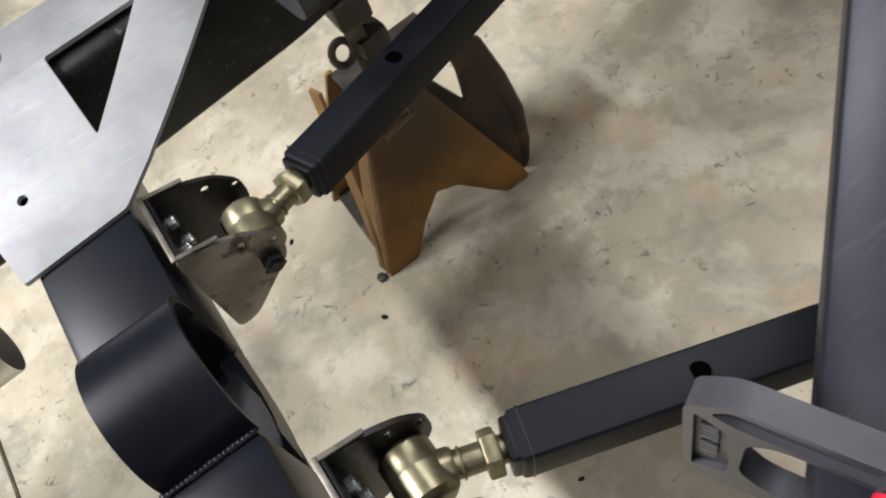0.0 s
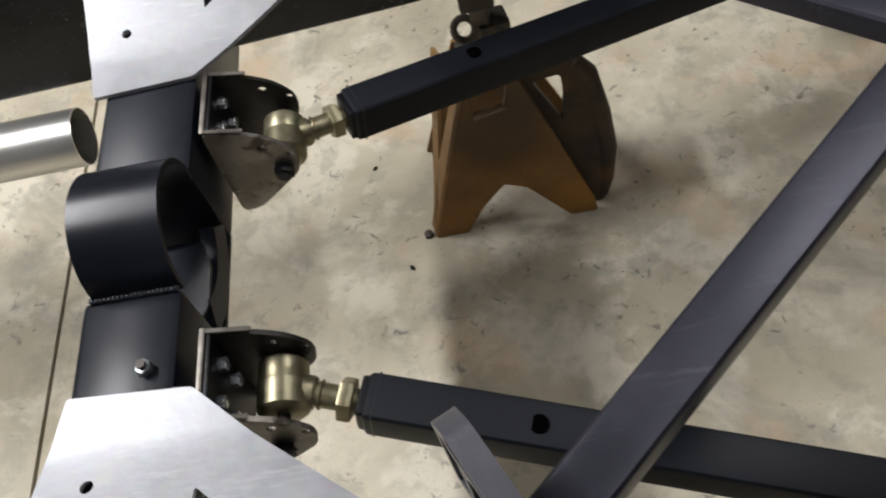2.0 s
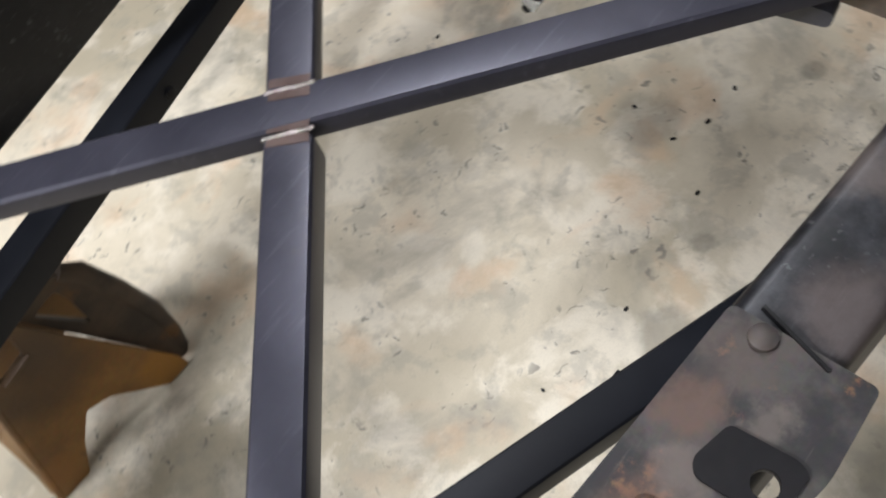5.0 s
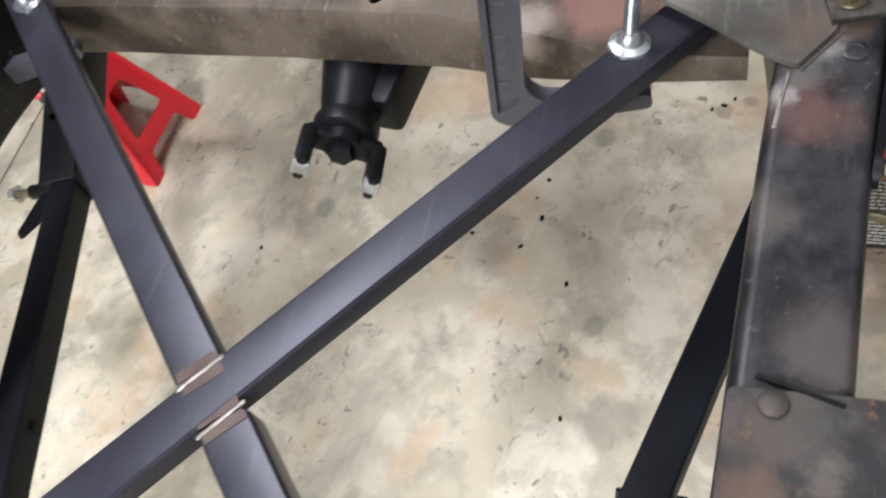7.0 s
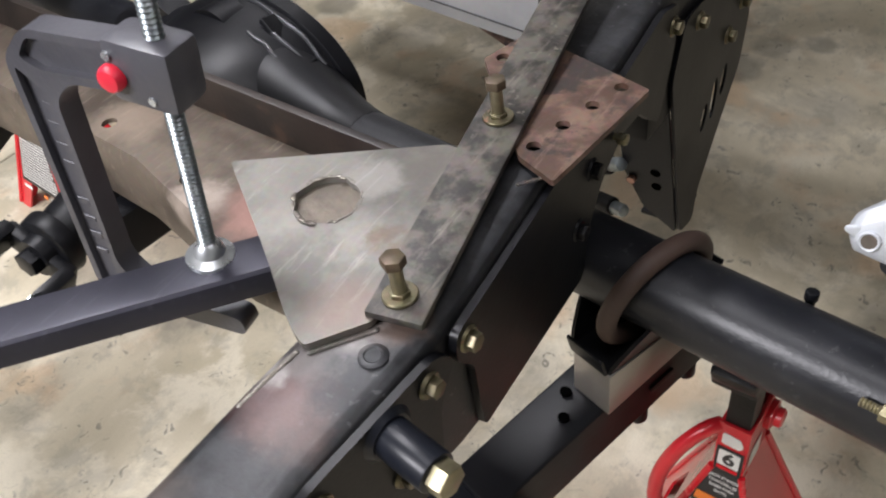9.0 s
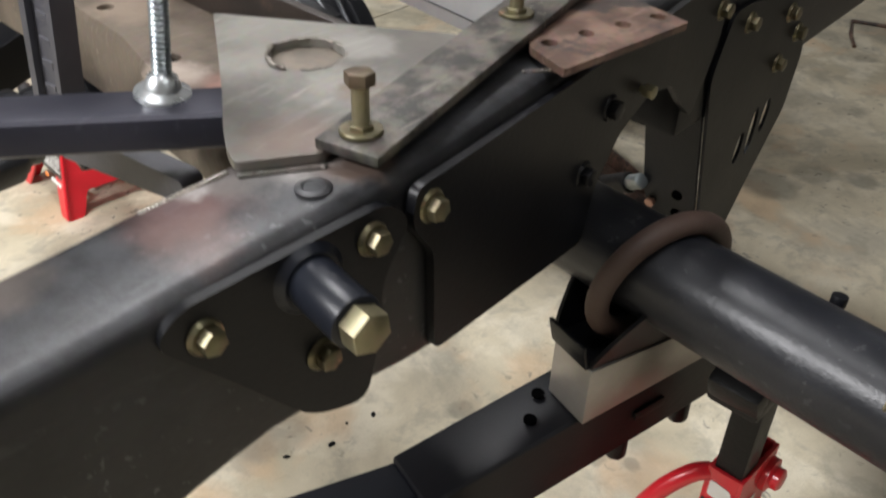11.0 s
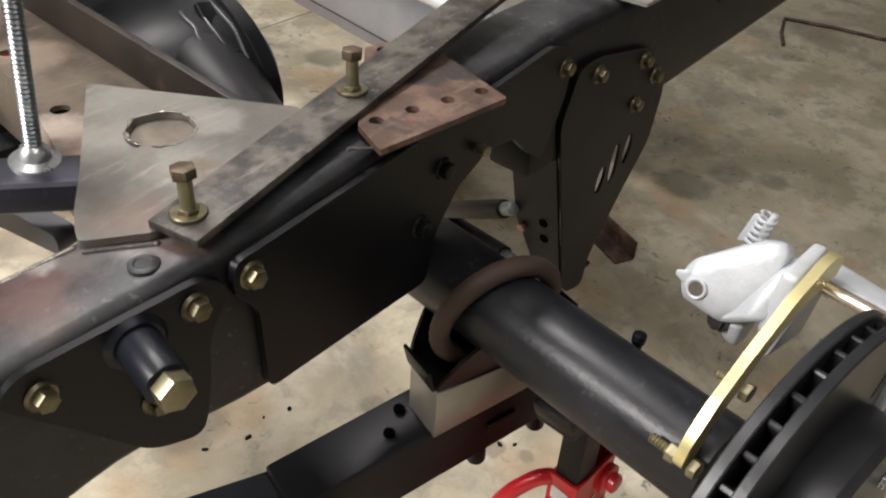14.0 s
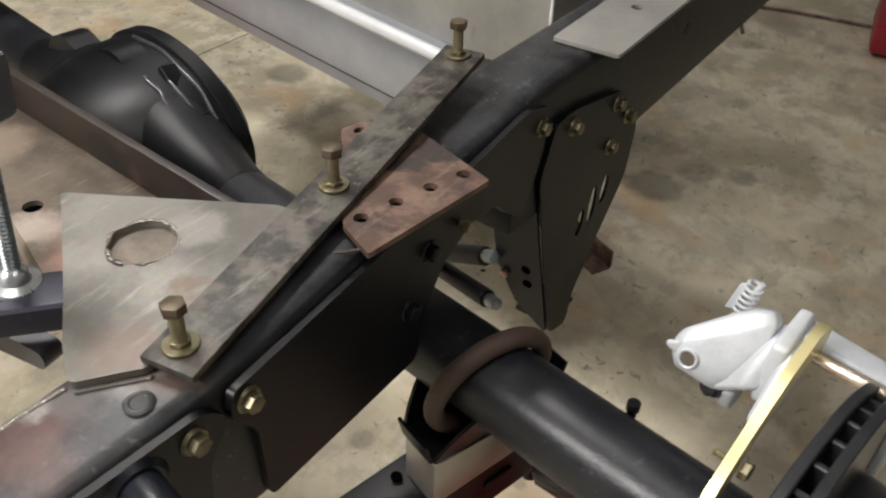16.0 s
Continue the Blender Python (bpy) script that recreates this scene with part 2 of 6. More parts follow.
BROWN_STEEL = mat("brown_crossmember_steel", (0.064, 0.049, 0.037), (0.140, 0.113, 0.087), 0.46, 0.3, spread=0.11, scale=8, bump=0.2, fine=160,
                  c3=(0.065, 0.052, 0.042), c3_scale=6, c3_from=0.58, fine_amt=0.2, streak=(0.30, 0.25, 0.20),
                  spots=(((1.155, 0.235, 0.690), 0.060, 0.8, (0.36, 0.20, 0.165)), ((1.130, 0.300, 0.680), 0.040, 0.7, (0.50, 0.42, 0.36)), ((1.19, 0.45, 0.69), 0.05, 0.5, (0.32, 0.25, 0.19)), ((1.16, 0.16, 0.68), 0.04, 0.6, (0.33, 0.19, 0.15))))
PLATE_STEEL = mat("bare_gusset_steel", (0.118, 0.112, 0.099), (0.215, 0.205, 0.182), 0.44, 0.4, spread=0.11, scale=11, bump=0.12, fine=140,
                  c3=(0.145, 0.115, 0.090), c3_scale=8, c3_from=0.58, fine_amt=0.18, streak=(0.36, 0.345, 0.31),
                  spots=(((1.055, 0.060, 0.757), 0.035, 0.6, (0.15, 0.10, 0.08)), ((1.165, 0.115, 0.757), 0.03, 0.4, (0.42, 0.40, 0.37)), ((1.20, 0.085, 0.757), 0.035, 0.5, (0.13, 0.115, 0.10))))
DARK_BAR = mat("scaled_flat_bar_steel", (0.022, 0.020, 0.017), (0.102, 0.091, 0.076), 0.52, 0.2, spread=0.11, scale=42, bump=0.22, fine=120,
               c3=(0.10, 0.058, 0.034), c3_scale=17, c3_from=0.58, fine_amt=0.28, streak=(0.20, 0.18, 0.15), flecks=(0.16, 0.145, 0.12))
RUST_PLATE = mat("rusty_drilled_plate", (0.085, 0.050, 0.037), (0.19, 0.118, 0.090), 0.5, 0.25, spread=0.11, scale=26, bump=0.2, fine=140,
                 c3=(0.045, 0.034, 0.030), c3_scale=17, c3_from=0.50, fine_amt=0.28, streak=(0.30, 0.21, 0.17))
RUST_RING = mat("brown_rubber_ring", (0.040, 0.024, 0.018), (0.070, 0.042, 0.032), 0.65, 0.0, scale=12, bump=0.2, fine=260)
DARK_RED = mat("oxide_red_primer", (0.060, 0.016, 0.014), (0.10, 0.030, 0.024), 0.42, scale=8, fine_amt=0.1)
ALUMINIUM = mat("brushed_aluminium", (0.30, 0.304, 0.318), (0.40, 0.403, 0.415), 0.46, 0.35, scale=9, bump=0.10, fine=90, fine_amt=0.10, rough_var=0.2, streak=(0.52, 0.52, 0.53))
RAW_TUBE = mat("bare_steel_tube", (0.62, 0.61, 0.58), (0.76, 0.75, 0.71), 0.34, 0.8, scale=12, bump=0.05, fine=120, stretch=(0.3, 2, 2))
ZINC = mat("clear_zinc", (0.50, 0.54, 0.56), (0.68, 0.71, 0.73), 0.27, 0.85, scale=50, fine_amt=0.06)
SCREW_ZINC = mat("dull_screw_zinc", (0.19, 0.215, 0.225), (0.31, 0.34, 0.35), 0.36, 0.8, scale=50, fine_amt=0.1)
GOLD = mat("yellow_zinc", (0.19, 0.168, 0.100), (0.33, 0.30, 0.195), 0.36, 0.75, scale=40, fine_amt=0.1, c3=(0.50, 0.30, 0.20), c3_scale=55, c3_from=0.64)
AGED_ZINC = mat("aged_yellow_zinc", (0.085, 0.074, 0.044), (0.190, 0.168, 0.102), 0.36, 0.7, scale=60, fine_amt=0.2, c3=(0.40, 0.22, 0.15), c3_scale=75, c3_from=0.62)
BOLT_BROWN = mat("brown_bolt_head", (0.050, 0.036, 0.024), (0.13, 0.098, 0.062), 0.45, 0.4, scale=50, fine_amt=0.2)
GOLD_PLATE = mat("gold_zinc_plate", (0.66, 0.58, 0.27), (0.76, 0.68, 0.36), 0.32, 0.6, scale=14, fine_amt=0.06)
STAINLESS = mat("raw_bracket_steel", (0.12, 0.108, 0.09), (0.25, 0.23, 0.20), 0.40, 0.55, spread=0.11, scale=13, bump=0.12, fine=200,
                c3=(0.055, 0.043, 0.034), c3_scale=18, c3_from=0.55, streak=(0.32, 0.295, 0.255))
CHROME = mat("chrome", (0.74, 0.75, 0.77), (0.82, 0.82, 0.84), 0.16, 0.8, scale=30, bump=0, fine_amt=0.02, rough_var=0.05)
RED = mat("red_gloss_paint", (0.62, 0.012, 0.022), (0.72, 0.022, 0.035), 0.30, scale=8, bump=0.05, fine_amt=0.06, coat=0.3)
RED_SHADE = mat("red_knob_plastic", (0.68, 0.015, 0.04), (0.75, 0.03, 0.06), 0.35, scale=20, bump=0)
ORANGE = mat("worn_orange_paint", (0.17, 0.080, 0.018), (0.30, 0.155, 0.038), 0.55, scale=9, bump=0.25, fine=140,
             c3=(0.055, 0.036, 0.022), c3_scale=9, c3_from=0.62, fine_amt=0.25,
             spots=(((0.365, 0.882, 0.225), 0.120, 0.75, (0.060, 0.036, 0.018)), ((0.405, 0.884, 0.290), 0.09, 0.6, (0.085, 0.055, 0.032)), ((0.490, 0.860, 0.050), 0.060, 0.7, (0.36, 0.165, 0.020)), ((0.270, 0.858, 0.05), 0.05, 0.5, (0.30, 0.125, 0.018))))
# Lighter copy of the orange: paints in the light on the flank.
ORANGE_LIT = mat("lit_flank_orange", (0.24, 0.125, 0.040), (0.36, 0.215, 0.090), 0.55, scale=14, bump=0.25, fine=140, c3=(0.12, 0.07, 0.035), c3_scale=12, c3_from=0.60, fine_amt=0.2)
# Rust brown, darkened further to paint in shade on the averted leg.
LEG_RUST_SHADE = mat("shaded_rust_leg", (0.030, 0.021, 0.014), (0.075, 0.050, 0.030), 0.6, 0.1, spread=0.15, scale=12, bump=0.3, fine=130, c3=(0.12, 0.060, 0.020), c3_scale=9, c3_from=0.60)
OLD_IRON = mat("weathered_stand_iron", (0.05, 0.042, 0.034), (0.125, 0.105, 0.084), 0.58, 0.25, spread=0.11, scale=14, bump=0.35, fine=120, c3=(0.15, 0.075, 0.035), c3_scale=14, c3_from=0.56)
CLAMP_GREY = mat("grey_hammered_enamel", (0.060, 0.060, 0.070), (0.085, 0.085, 0.097), 0.38, 0.05, scale=20, bump=0.14, fine=240, fine_amt=0.06)
CALIPER = mat("silver_caliper_paint", (0.46, 0.49, 0.52), (0.60, 0.62, 0.65), 0.42, 0.15, scale=24, bump=0.22, fine=200, fine_amt=0.05)
ROTOR = mat("coated_rotor_iron", (0.022, 0.023, 0.025), (0.045, 0.046, 0.049), 0.36, 0.25, scale=10, bump=0.08, fine=200)
RUBBER = mat("black_rubber", (0.018, 0.018, 0.019), (0.03, 0.03, 0.03), 0.6, scale=20)
TANK = mat("galvanised_tank_steel", (0.26, 0.275, 0.31), (0.36, 0.375, 0.40), 0.36, 0.5, scale=5, bump=0.06, fine=120, fine_amt=0.08)
TANK_TOP = mat("dull_tank_sheet", (0.24, 0.235, 0.22), (0.34, 0.33, 0.305), 0.5, 0.35, scale=8, bump=0.10, fine=120, c3=(0.20, 0.165, 0.13), c3_scale=6, c3_from=0.60)
# Near black, painted for the shade inside holes that aren't cut.
HOLE_SHADE = mat("painted_hole_shade", (0.001, 0.001, 0.001), (0.0015, 0.0015, 0.0015), 0.9, bump=0, spec=0.0, fine_amt=0.0)
PAD = mat("worn_dark_pad", (0.007, 0.007, 0.008), (0.016, 0.015, 0.015), 0.6, scale=20, bump=0.05, spec=0.12)
# Pale metal for corner welds; on the roll it paints a highlight.
GLINT_AND_WELD = mat("glint_and_weld_metal", (0.62, 0.63, 0.65), (0.72, 0.73, 0.74), 0.3, 0.3, scale=10, bump=0.03)
# Much darker than the near ear's steel.
DARK_EAR = mat("dark_ear_steel", (0.012, 0.011, 0.010), (0.05, 0.044, 0.037), 0.42, 0.3, scale=20, bump=0.3, fine=160)
DECAL_BLACK = mat("black_decal", (0.02, 0.02, 0.02), (0.03, 0.03, 0.03), 0.4, bump=0)
DECAL_WHITE = mat("white_decal", (0.78, 0.78, 0.76), (0.84, 0.84, 0.82), 0.45, bump=0)
DECAL_ORANGE = mat("orange_decal", (0.80, 0.20, 0.03), (0.85, 0.25, 0.04), 0.45, bump=0)


# ---------------------------------------------------------------- mesh helpers
CENTRE = 0.505
MIRROR = Matrix.Translation((0, 2 * CENTRE, 0)) @ Matrix.Diagonal((1, -1, 1, 1))
flip = False


def thing(name, at, label, category, group="", kind=""):
    ob = new(name)
    at = MIRROR @ Vector(at) if flip else Vector(at)
    ob.matrix_basis = Matrix.Translation(at)
    ob.empty_display_size = 0.05
    return tagged(ob, label, category, group, kind)


def part(name, bm, material, parent=None, label="", smooth=35.0, kind=""):
    if flip:
        bm.transform(MIRROR)
        bmesh.ops.reverse_faces(bm, faces=bm.faces)
    me = bpy.data.meshes.new(name)
    bm.to_mesh(me)
    bm.free()
    me.materials.append(material)
    if smooth:
        me.polygons.foreach_set("use_smooth", [True] * len(me.polygons))
        me.set_sharp_from_angle(angle=radians(smooth))
    ob = new(name, me)
    if parent:
        ob.parent = parent
        ob.matrix_parent_inverse = parent.matrix_basis.inverted() if parent.type == "EMPTY" else Matrix()
    return tagged(ob, label, kind=kind)


def axes(at, z, x=(1, 0, 0)):
    """A matrix at a place whose z goes along z, with x near the given way."""
    z = Vector(z).normalized()
    x = Vector(x)
    if abs(z.dot(x.normalized())) > 0.98:
        x = Vector((0, 1, 0))
    y = z.cross(x).normalized()
    x = y.cross(z)
    m = Matrix((x, y, z)).transposed().to_4x4()
    m.translation = at
    return m


def add_box(bm, m, size, bev=0.002, seg=2):
    r = bmesh.ops.create_cube(bm, size=1, matrix=m @ Matrix.Diagonal((*size, 1)))
    if bev:
        es = list({e for v in r["verts"] for e in v.link_edges})
        bmesh.ops.bevel(bm, geom=es, offset=min(bev, min(size) * 0.45), segments=seg, profile=0.6, affect="EDGES")
    return bm


def box(at, size, bev=0.002, rz=0.0, seg=2, rx=0.0, ry=0.0):
    return add_box(bmesh.new(), pose(*at, rx, ry, rz), size, bev, seg)


def add_cyl(bm, p0, p1, r0, r1=None, seg=24, bev=0.0):
    p0, p1 = Vector(p0), Vector(p1)
    r1 = r0 if r1 is None else r1
    d = p1 - p0
    r = bmesh.ops.create_cone(bm, cap_ends=True, segments=seg, radius1=r0, radius2=r1, depth=d.length, matrix=axes((p0 + p1) / 2, d))
    if bev:
        es = [e for e in {e for v in r["verts"] for e in v.link_edges} if any(len(f.verts) > 4 for f in e.link_faces)]
        bmesh.ops.bevel(bm, geom=es, offset=bev, segments=2, profile=0.5, affect="EDGES")
    return bm


def cyl(p0, p1, r0, r1=None, seg=24, bev=0.0):
    return add_cyl(bmesh.new(), p0, p1, r0, r1, seg, bev)


def pipe_shell(p0, p1, r, wall, seg=40, arc=(0.0, 360.0), up=(0, 0, 1)):
    """An open tube, or a slice of one, with a wall of its own."""
    bm = bmesh.new()
    p0, p1 = Vector(p0), Vector(p1)
    m0, m1 = axes(p0, p1 - p0, up), axes(p1, p1 - p0, up)
    full = arc[1] - arc[0] >= 359.9
    count = seg if full else seg + 1
    rings = []
    for m, rad in ((m0, r), (m1, r), (m1, r - wall), (m0, r - wall)):
        rings.append([bm.verts.new(m @ Vector((rad * math.cos(a), rad * math.sin(a), 0)))
                      for a in (radians(arc[0] + (arc[1] - arc[0]) * i / seg) for i in range(count))])
    for k in range(4):
        a, b = rings[k], rings[(k + 1) % 4]
        for i in range(count if full else count - 1):
            j = (i + 1) % count
            bm.faces.new((a[i], a[j], b[j], b[i]))
    if not full:
        for i in (0, count - 1):
            bm.faces.new([rings[k][i] for k in range(4)])
    bmesh.ops.recalc_face_normals(bm, faces=bm.faces)
    return bm


def sweep(pts, r, seg=10, closed=False, squash=1.0):
    """A round bar along points."""
    bm = bmesh.new()
    pts = [Vector(p) for p in pts]
    n = len(pts)
    rings = []
    for i, p in enumerate(pts):
        a = pts[(i - 1) % n] if closed or i else p
        b = pts[(i + 1) % n] if closed or i < n - 1 else p
        m = axes(p, b - a, (0.13, 0.21, 0.97))
        rad = r[i] if isinstance(r, (list, tuple)) else r
        rings.append([bm.verts.new(m @ Vector((rad * math.cos(2 * math.pi * k / seg), rad * squash * math.sin(2 * math.pi * k / seg), 0))) for k in range(seg)])
    for i in range(n if closed else n - 1):
        a, b = rings[i], rings[(i + 1) % n]
        for k in range(seg):
            bm.faces.new((a[k], a[(k + 1) % seg], b[(k + 1) % seg], b[k]))
    if not closed:
        bm.faces.new(rings[0][::-1])
        bm.faces.new(rings[-1])
    bmesh.ops.recalc_face_normals(bm, faces=bm.faces)
    return bm


def circle(cx, cy, r, n=20, start=0.0):
    return [(cx + r * math.cos(start + 2 * math.pi * i / n), cy + r * math.sin(start + 2 * math.pi * i / n)) for i in range(n)]


def round_poly(pts, r=0.01, n=4):
    """A polygon with rounded corners."""
    out = []
    for i, p in enumerate(pts):
        p, a, b = Vector(p), Vector(pts[i - 1]), Vector(pts[(i + 1) % len(pts)])
        k = min(r, (a - p).length * 0.45, (b - p).length * 0.45)
        s, e = p + (a - p).normalized() * k, p + (b - p).normalized() * k
        for j in range(n + 1):
            t = j / n
            q = s * (1 - t) ** 2 + p * 2 * t * (1 - t) + e * t * t
            out.append((q.x, q.y))
    return out


def plate(outline, thick, m, holes=(), bev=0.0006):
    """A flat plate cut to an outline, with holes through it; its local z goes from 0 to thick."""
    bm = bmesh.new()
    for loop in (outline, *holes):
        vs = [bm.verts.new((x, y, 0)) for x, y in loop]
        for i, v in enumerate(vs):
            bm.edges.new((v, vs[(i + 1) % len(vs)]))
    bmesh.ops.triangle_fill(bm, use_beauty=True, use_dissolve=False, edges=bm.edges[:])
    r = bmesh.ops.extrude_face_region(bm, geom=bm.faces[:])
    bmesh.ops.translate(bm, vec=(0, 0, thick), verts=[v for v in r["geom"] if isinstance(v, bmesh.types.BMVert)])
    bmesh.ops.recalc_face_normals(bm, faces=bm.faces)
    bm.transform(m)
    return bm


def hex_bolt(at, way, af=0.017, height=0.008, flange=0.0, shank=0.0, turn=0.0, washer=0.0):
    """A hexagon head on its flange or washer; with shank, the bolt stands proud on it."""
    bm = bmesh.new()
    at, way = Vector(at), Vector(way).normalized()
    z = 0.0
    if washer:
        add_cyl(bm, at, at + way * 0.0025, washer, seg=24, bev=0.0005)
        z = 0.0022
    if shank:
        add_cyl(bm, at, at + way * (shank + 0.001), af * 0.31, seg=14)
        for i in range(int(shank / 0.0026)):
            add_cyl(bm, at + way * (0.004 + i * 0.0026), at + way * (0.0053 + i * 0.0026), af * 0.335, seg=14)
        z = shank
    if flange:
        add_cyl(bm, at + way * z, at + way * (z + 0.0024), flange, flange * 0.86, seg=24)
        z += 0.002
    m = axes(at + way * (z + height / 2), way) @ pose(0, 0, 0, 0, 0, turn)
    r = bmesh.ops.create_cone(bm, cap_ends=True, segments=6, radius1=af / 1.732, radius2=af / 1.732, depth=height, matrix=m)
    es = [e for e in {e for v in r["verts"] for e in v.link_edges} if any(len(f.verts) == 6 for f in e.link_faces)]
    bmesh.ops.bevel(bm, geom=es, offset=af * 0.06, segments=2, profile=0.5, affect="EDGES")
    return bm


def lathe(profile, m, seg=40):
    """A turned body: profile of (radius, height) round the local z."""
    bm = bmesh.new()
    rings = []
    for r, z in profile:
        rings.append([bm.verts.new(m @ Vector((r * math.cos(2 * math.pi * k / seg), r * math.sin(2 * math.pi * k / seg), z))) for k in range(seg)])
    for a, b in zip(rings, rings[1:]):
        for k in range(seg):
            bm.faces.new((a[k], a[(k + 1) % seg], b[(k + 1) % seg], b[k]))
    bm.faces.new(rings[0][::-1])
    bm.faces.new(rings[-1])
    bmesh.ops.recalc_face_normals(bm, faces=bm.faces)
    return bm


def square_tube(p0, p1, w, h, bev=0.005, side=(0, 1, 0), wall=0.0):
    """A square tube between the middles of its two ends; h is its upright size."""
    p0, p1 = Vector(p0), Vector(p1)
    d = p1 - p0
    return add_box(bmesh.new(), axes((p0 + p1) / 2, d, (0, 0, 1)), (h, w, d.length), bev, 3)


def weld_bead(p0, p1, r=0.003, step=0.0034):
    """A row of overlapping weld ripples."""
    bm = bmesh.new()
    p0, p1 = Vector(p0), Vector(p1)
    n = max(2, int((p1 - p0).length / step))
    for i in range(n):
        c = p0.lerp(p1, (i + 0.5) / n)
        bmesh.ops.create_uvsphere(bm, u_segments=8, v_segments=5, radius=r * (0.9 + 0.25 * random.random()),
                                  matrix=Matrix.Translation(c) @ pose(0, 0, 0, 20 * random.random(), 20 * random.random(), 90 * random.random()) @ Matrix.Diagonal((1, 1, 0.75, 1)))
    return bm


def lerp_table(table, x):
    for (a, va), (b, vb) in zip(table, table[1:]):
        if x <= b:
            k = (x - a) / (b - a)
            k = max(0.0, k)
            return va + (vb - va) * k
    return table[-1][1]


# ---------------------------------------------------------------- room
floor = thing("floor", (0, 0, 0), "stained beige concrete garage floor with saw-cut joints", "floor", kind="structure")
for x0, x1, y0, y1 in ((-3.2, -0.443, -2.6, 1.637), (-0.437, 4.7, -2.6, 1.637), (-3.2, -0.443, 1.643, 4.2), (-0.437, 4.7, 1.643, 4.2)):
    part("slab", box(((x0 + x1) / 2, (y0 + y1) / 2, -0.06), (x1 - x0, y1 - y0, 0.12), 0.003), CONCRETE, floor)
part("joint_bed", box((0.75, 0.8, -0.035), (7.8, 6.7, 0.05), 0), BLACK_MATT, floor)
# Room shell added out of view; its dim colour holds down bounce.
for name, at, size in (("wall_west", (-3.25, 0.8, 1.2), (0.1, 7.0, 2.7)), ("wall_east", (4.75, 0.8, 1.2), (0.1, 7.0, 2.7)),
                       ("wall_south", (0.75, -2.65, 1.2), (7.9, 0.1, 2.7)), ("wall_north", (0.75, 4.25, 1.2), (7.9, 0.1, 2.7)),
                       ("ceiling", (0.75, 0.8, 2.58), (8.2, 7.2, 0.1))):
    tagged(part(name, box(at, size, 0), WALL), "unseen plain garage " + ("ceiling" if name == "ceiling" else "wall"), "ceiling" if name == "ceiling" else "wall", kind="structure")
# Unseen boxes added over the area lights; four of them hold only fills.
for at, turn in (((-1.03, 1.00, 2.45), 90), ((0.72, -0.12, 2.45), 90), ((1.30, 0.95, 2.45), 0), ((1.10, -1.60, 2.45), 0), ((2.7, 1.6, 2.45), 90)):
    fixture = thing("light_box", at, "unseen plain box added above a light", "ceiling light", "garage lights")
    part("housing", box(at, (1.32, 0.24, 0.12), 0.01, turn), WALL, fixture)


# ---------------------------------------------------------------- chassis
OUTER = ((-1.2, 0.150), (0.0, 0.090), (0.76, 0.028), (0.95, 0.012), (1.08, -0.003), (1.3, 0.017), (1.5, 0.035), (1.7, 0.036), (2.8, 0.036))
TOP = ((-1.2, 0.650), (0.25, 0.650), (0.50, 0.692), (0.76, 0.715), (0.90, 0.722), (1.03, 0.741), (1.12, 0.749), (1.3, 0.756), (1.6, 0.757), (2.8, 0.757))
BOTTOM = ((-1.2, 0.500), (0.30, 0.500), (0.84, 0.566), (0.90, 0.590), (0.95, 0.606), (1.0, 0.618), (1.04, 0.614), (1.10, 0.606), (1.20, 0.598), (1.27, 0.592), (1.30, 0.635), (1.345, 0.678), (1.40, 0.688),
          (1.46, 0.675), (1.52, 0.625), (1.60, 0.610), (1.75, 0.612), (1.95, 0.620), (2.30, 0.634), (2.8, 0.645))


def smooth_table(table, x, w):
    return sum(lerp_table(table, x + w * k / 4) for k in range(-4, 5)) / 9


def rail_face(x):
    return smooth_table(OUTER, x, 0.04)


def side_plane(x, y, slope):
    """A plane on the rail's outer side: local x goes back along the rail, y goes up, z comes out; local x is told as world x."""
    d = Vector((1, slope, 0)).normalized()
    n = d.cross(Vector((0, 0, 1)))
    m = Matrix((d, Vector((0, 0, 1)), n)).transposed().to_4x4()
    m.translation = (x, y, 0)
    return m @ Matrix.Translation((-x, 0, 0))


def build_rail(label):
    rail = thing("frame_rail", (0.8, 0.07, 0.6), label, "frame rail", "chassis rails")
    bm = bmesh.new()
    xs = [-1.2 + 4.0 * i / 170 for i in range(171)]
    rings = []
    for x in xs:
        y0, top, bot = rail_face(x), smooth_table(TOP, x, 0.05), smooth_table(BOTTOM, x, 0.02)
        y1 = y0 + 0.080
        pts = []
        for cy, cz, a0, r in ((y1 - 0.012, top - 0.012, 0, 0.012), (y0 + 0.013, top - 0.013, 90, 0.013), (y0 + 0.009, bot + 0.009, 180, 0.009), (y1 - 0.009, bot + 0.009, 270, 0.009)):
            for k in range(5):
                a = radians(a0 + 22.5 * k)
                pts.append((x, cy + r * math.cos(a), cz + r * math.sin(a)))
        rings.append([bm.verts.new(p) for p in pts])
    for a, b in zip(rings, rings[1:]):
        for k in range(len(a)):
            bm.faces.new((a[k], a[(k + 1) % len(a)], b[(k + 1) % len(a)], b[k]))
    bm.faces.new(rings[0])
    bm.faces.new(rings[-1])
    bmesh.ops.recalc_face_normals(bm, faces=bm.faces)
    part("rail_body", bm, OLD_RAIL, rail)
    return rail


near_rail = build_rail("worn black painted steel frame rail kicked up over the axle")
flip = True
build_rail("dark rusty steel frame rail resting on an orange stand")
flip = False

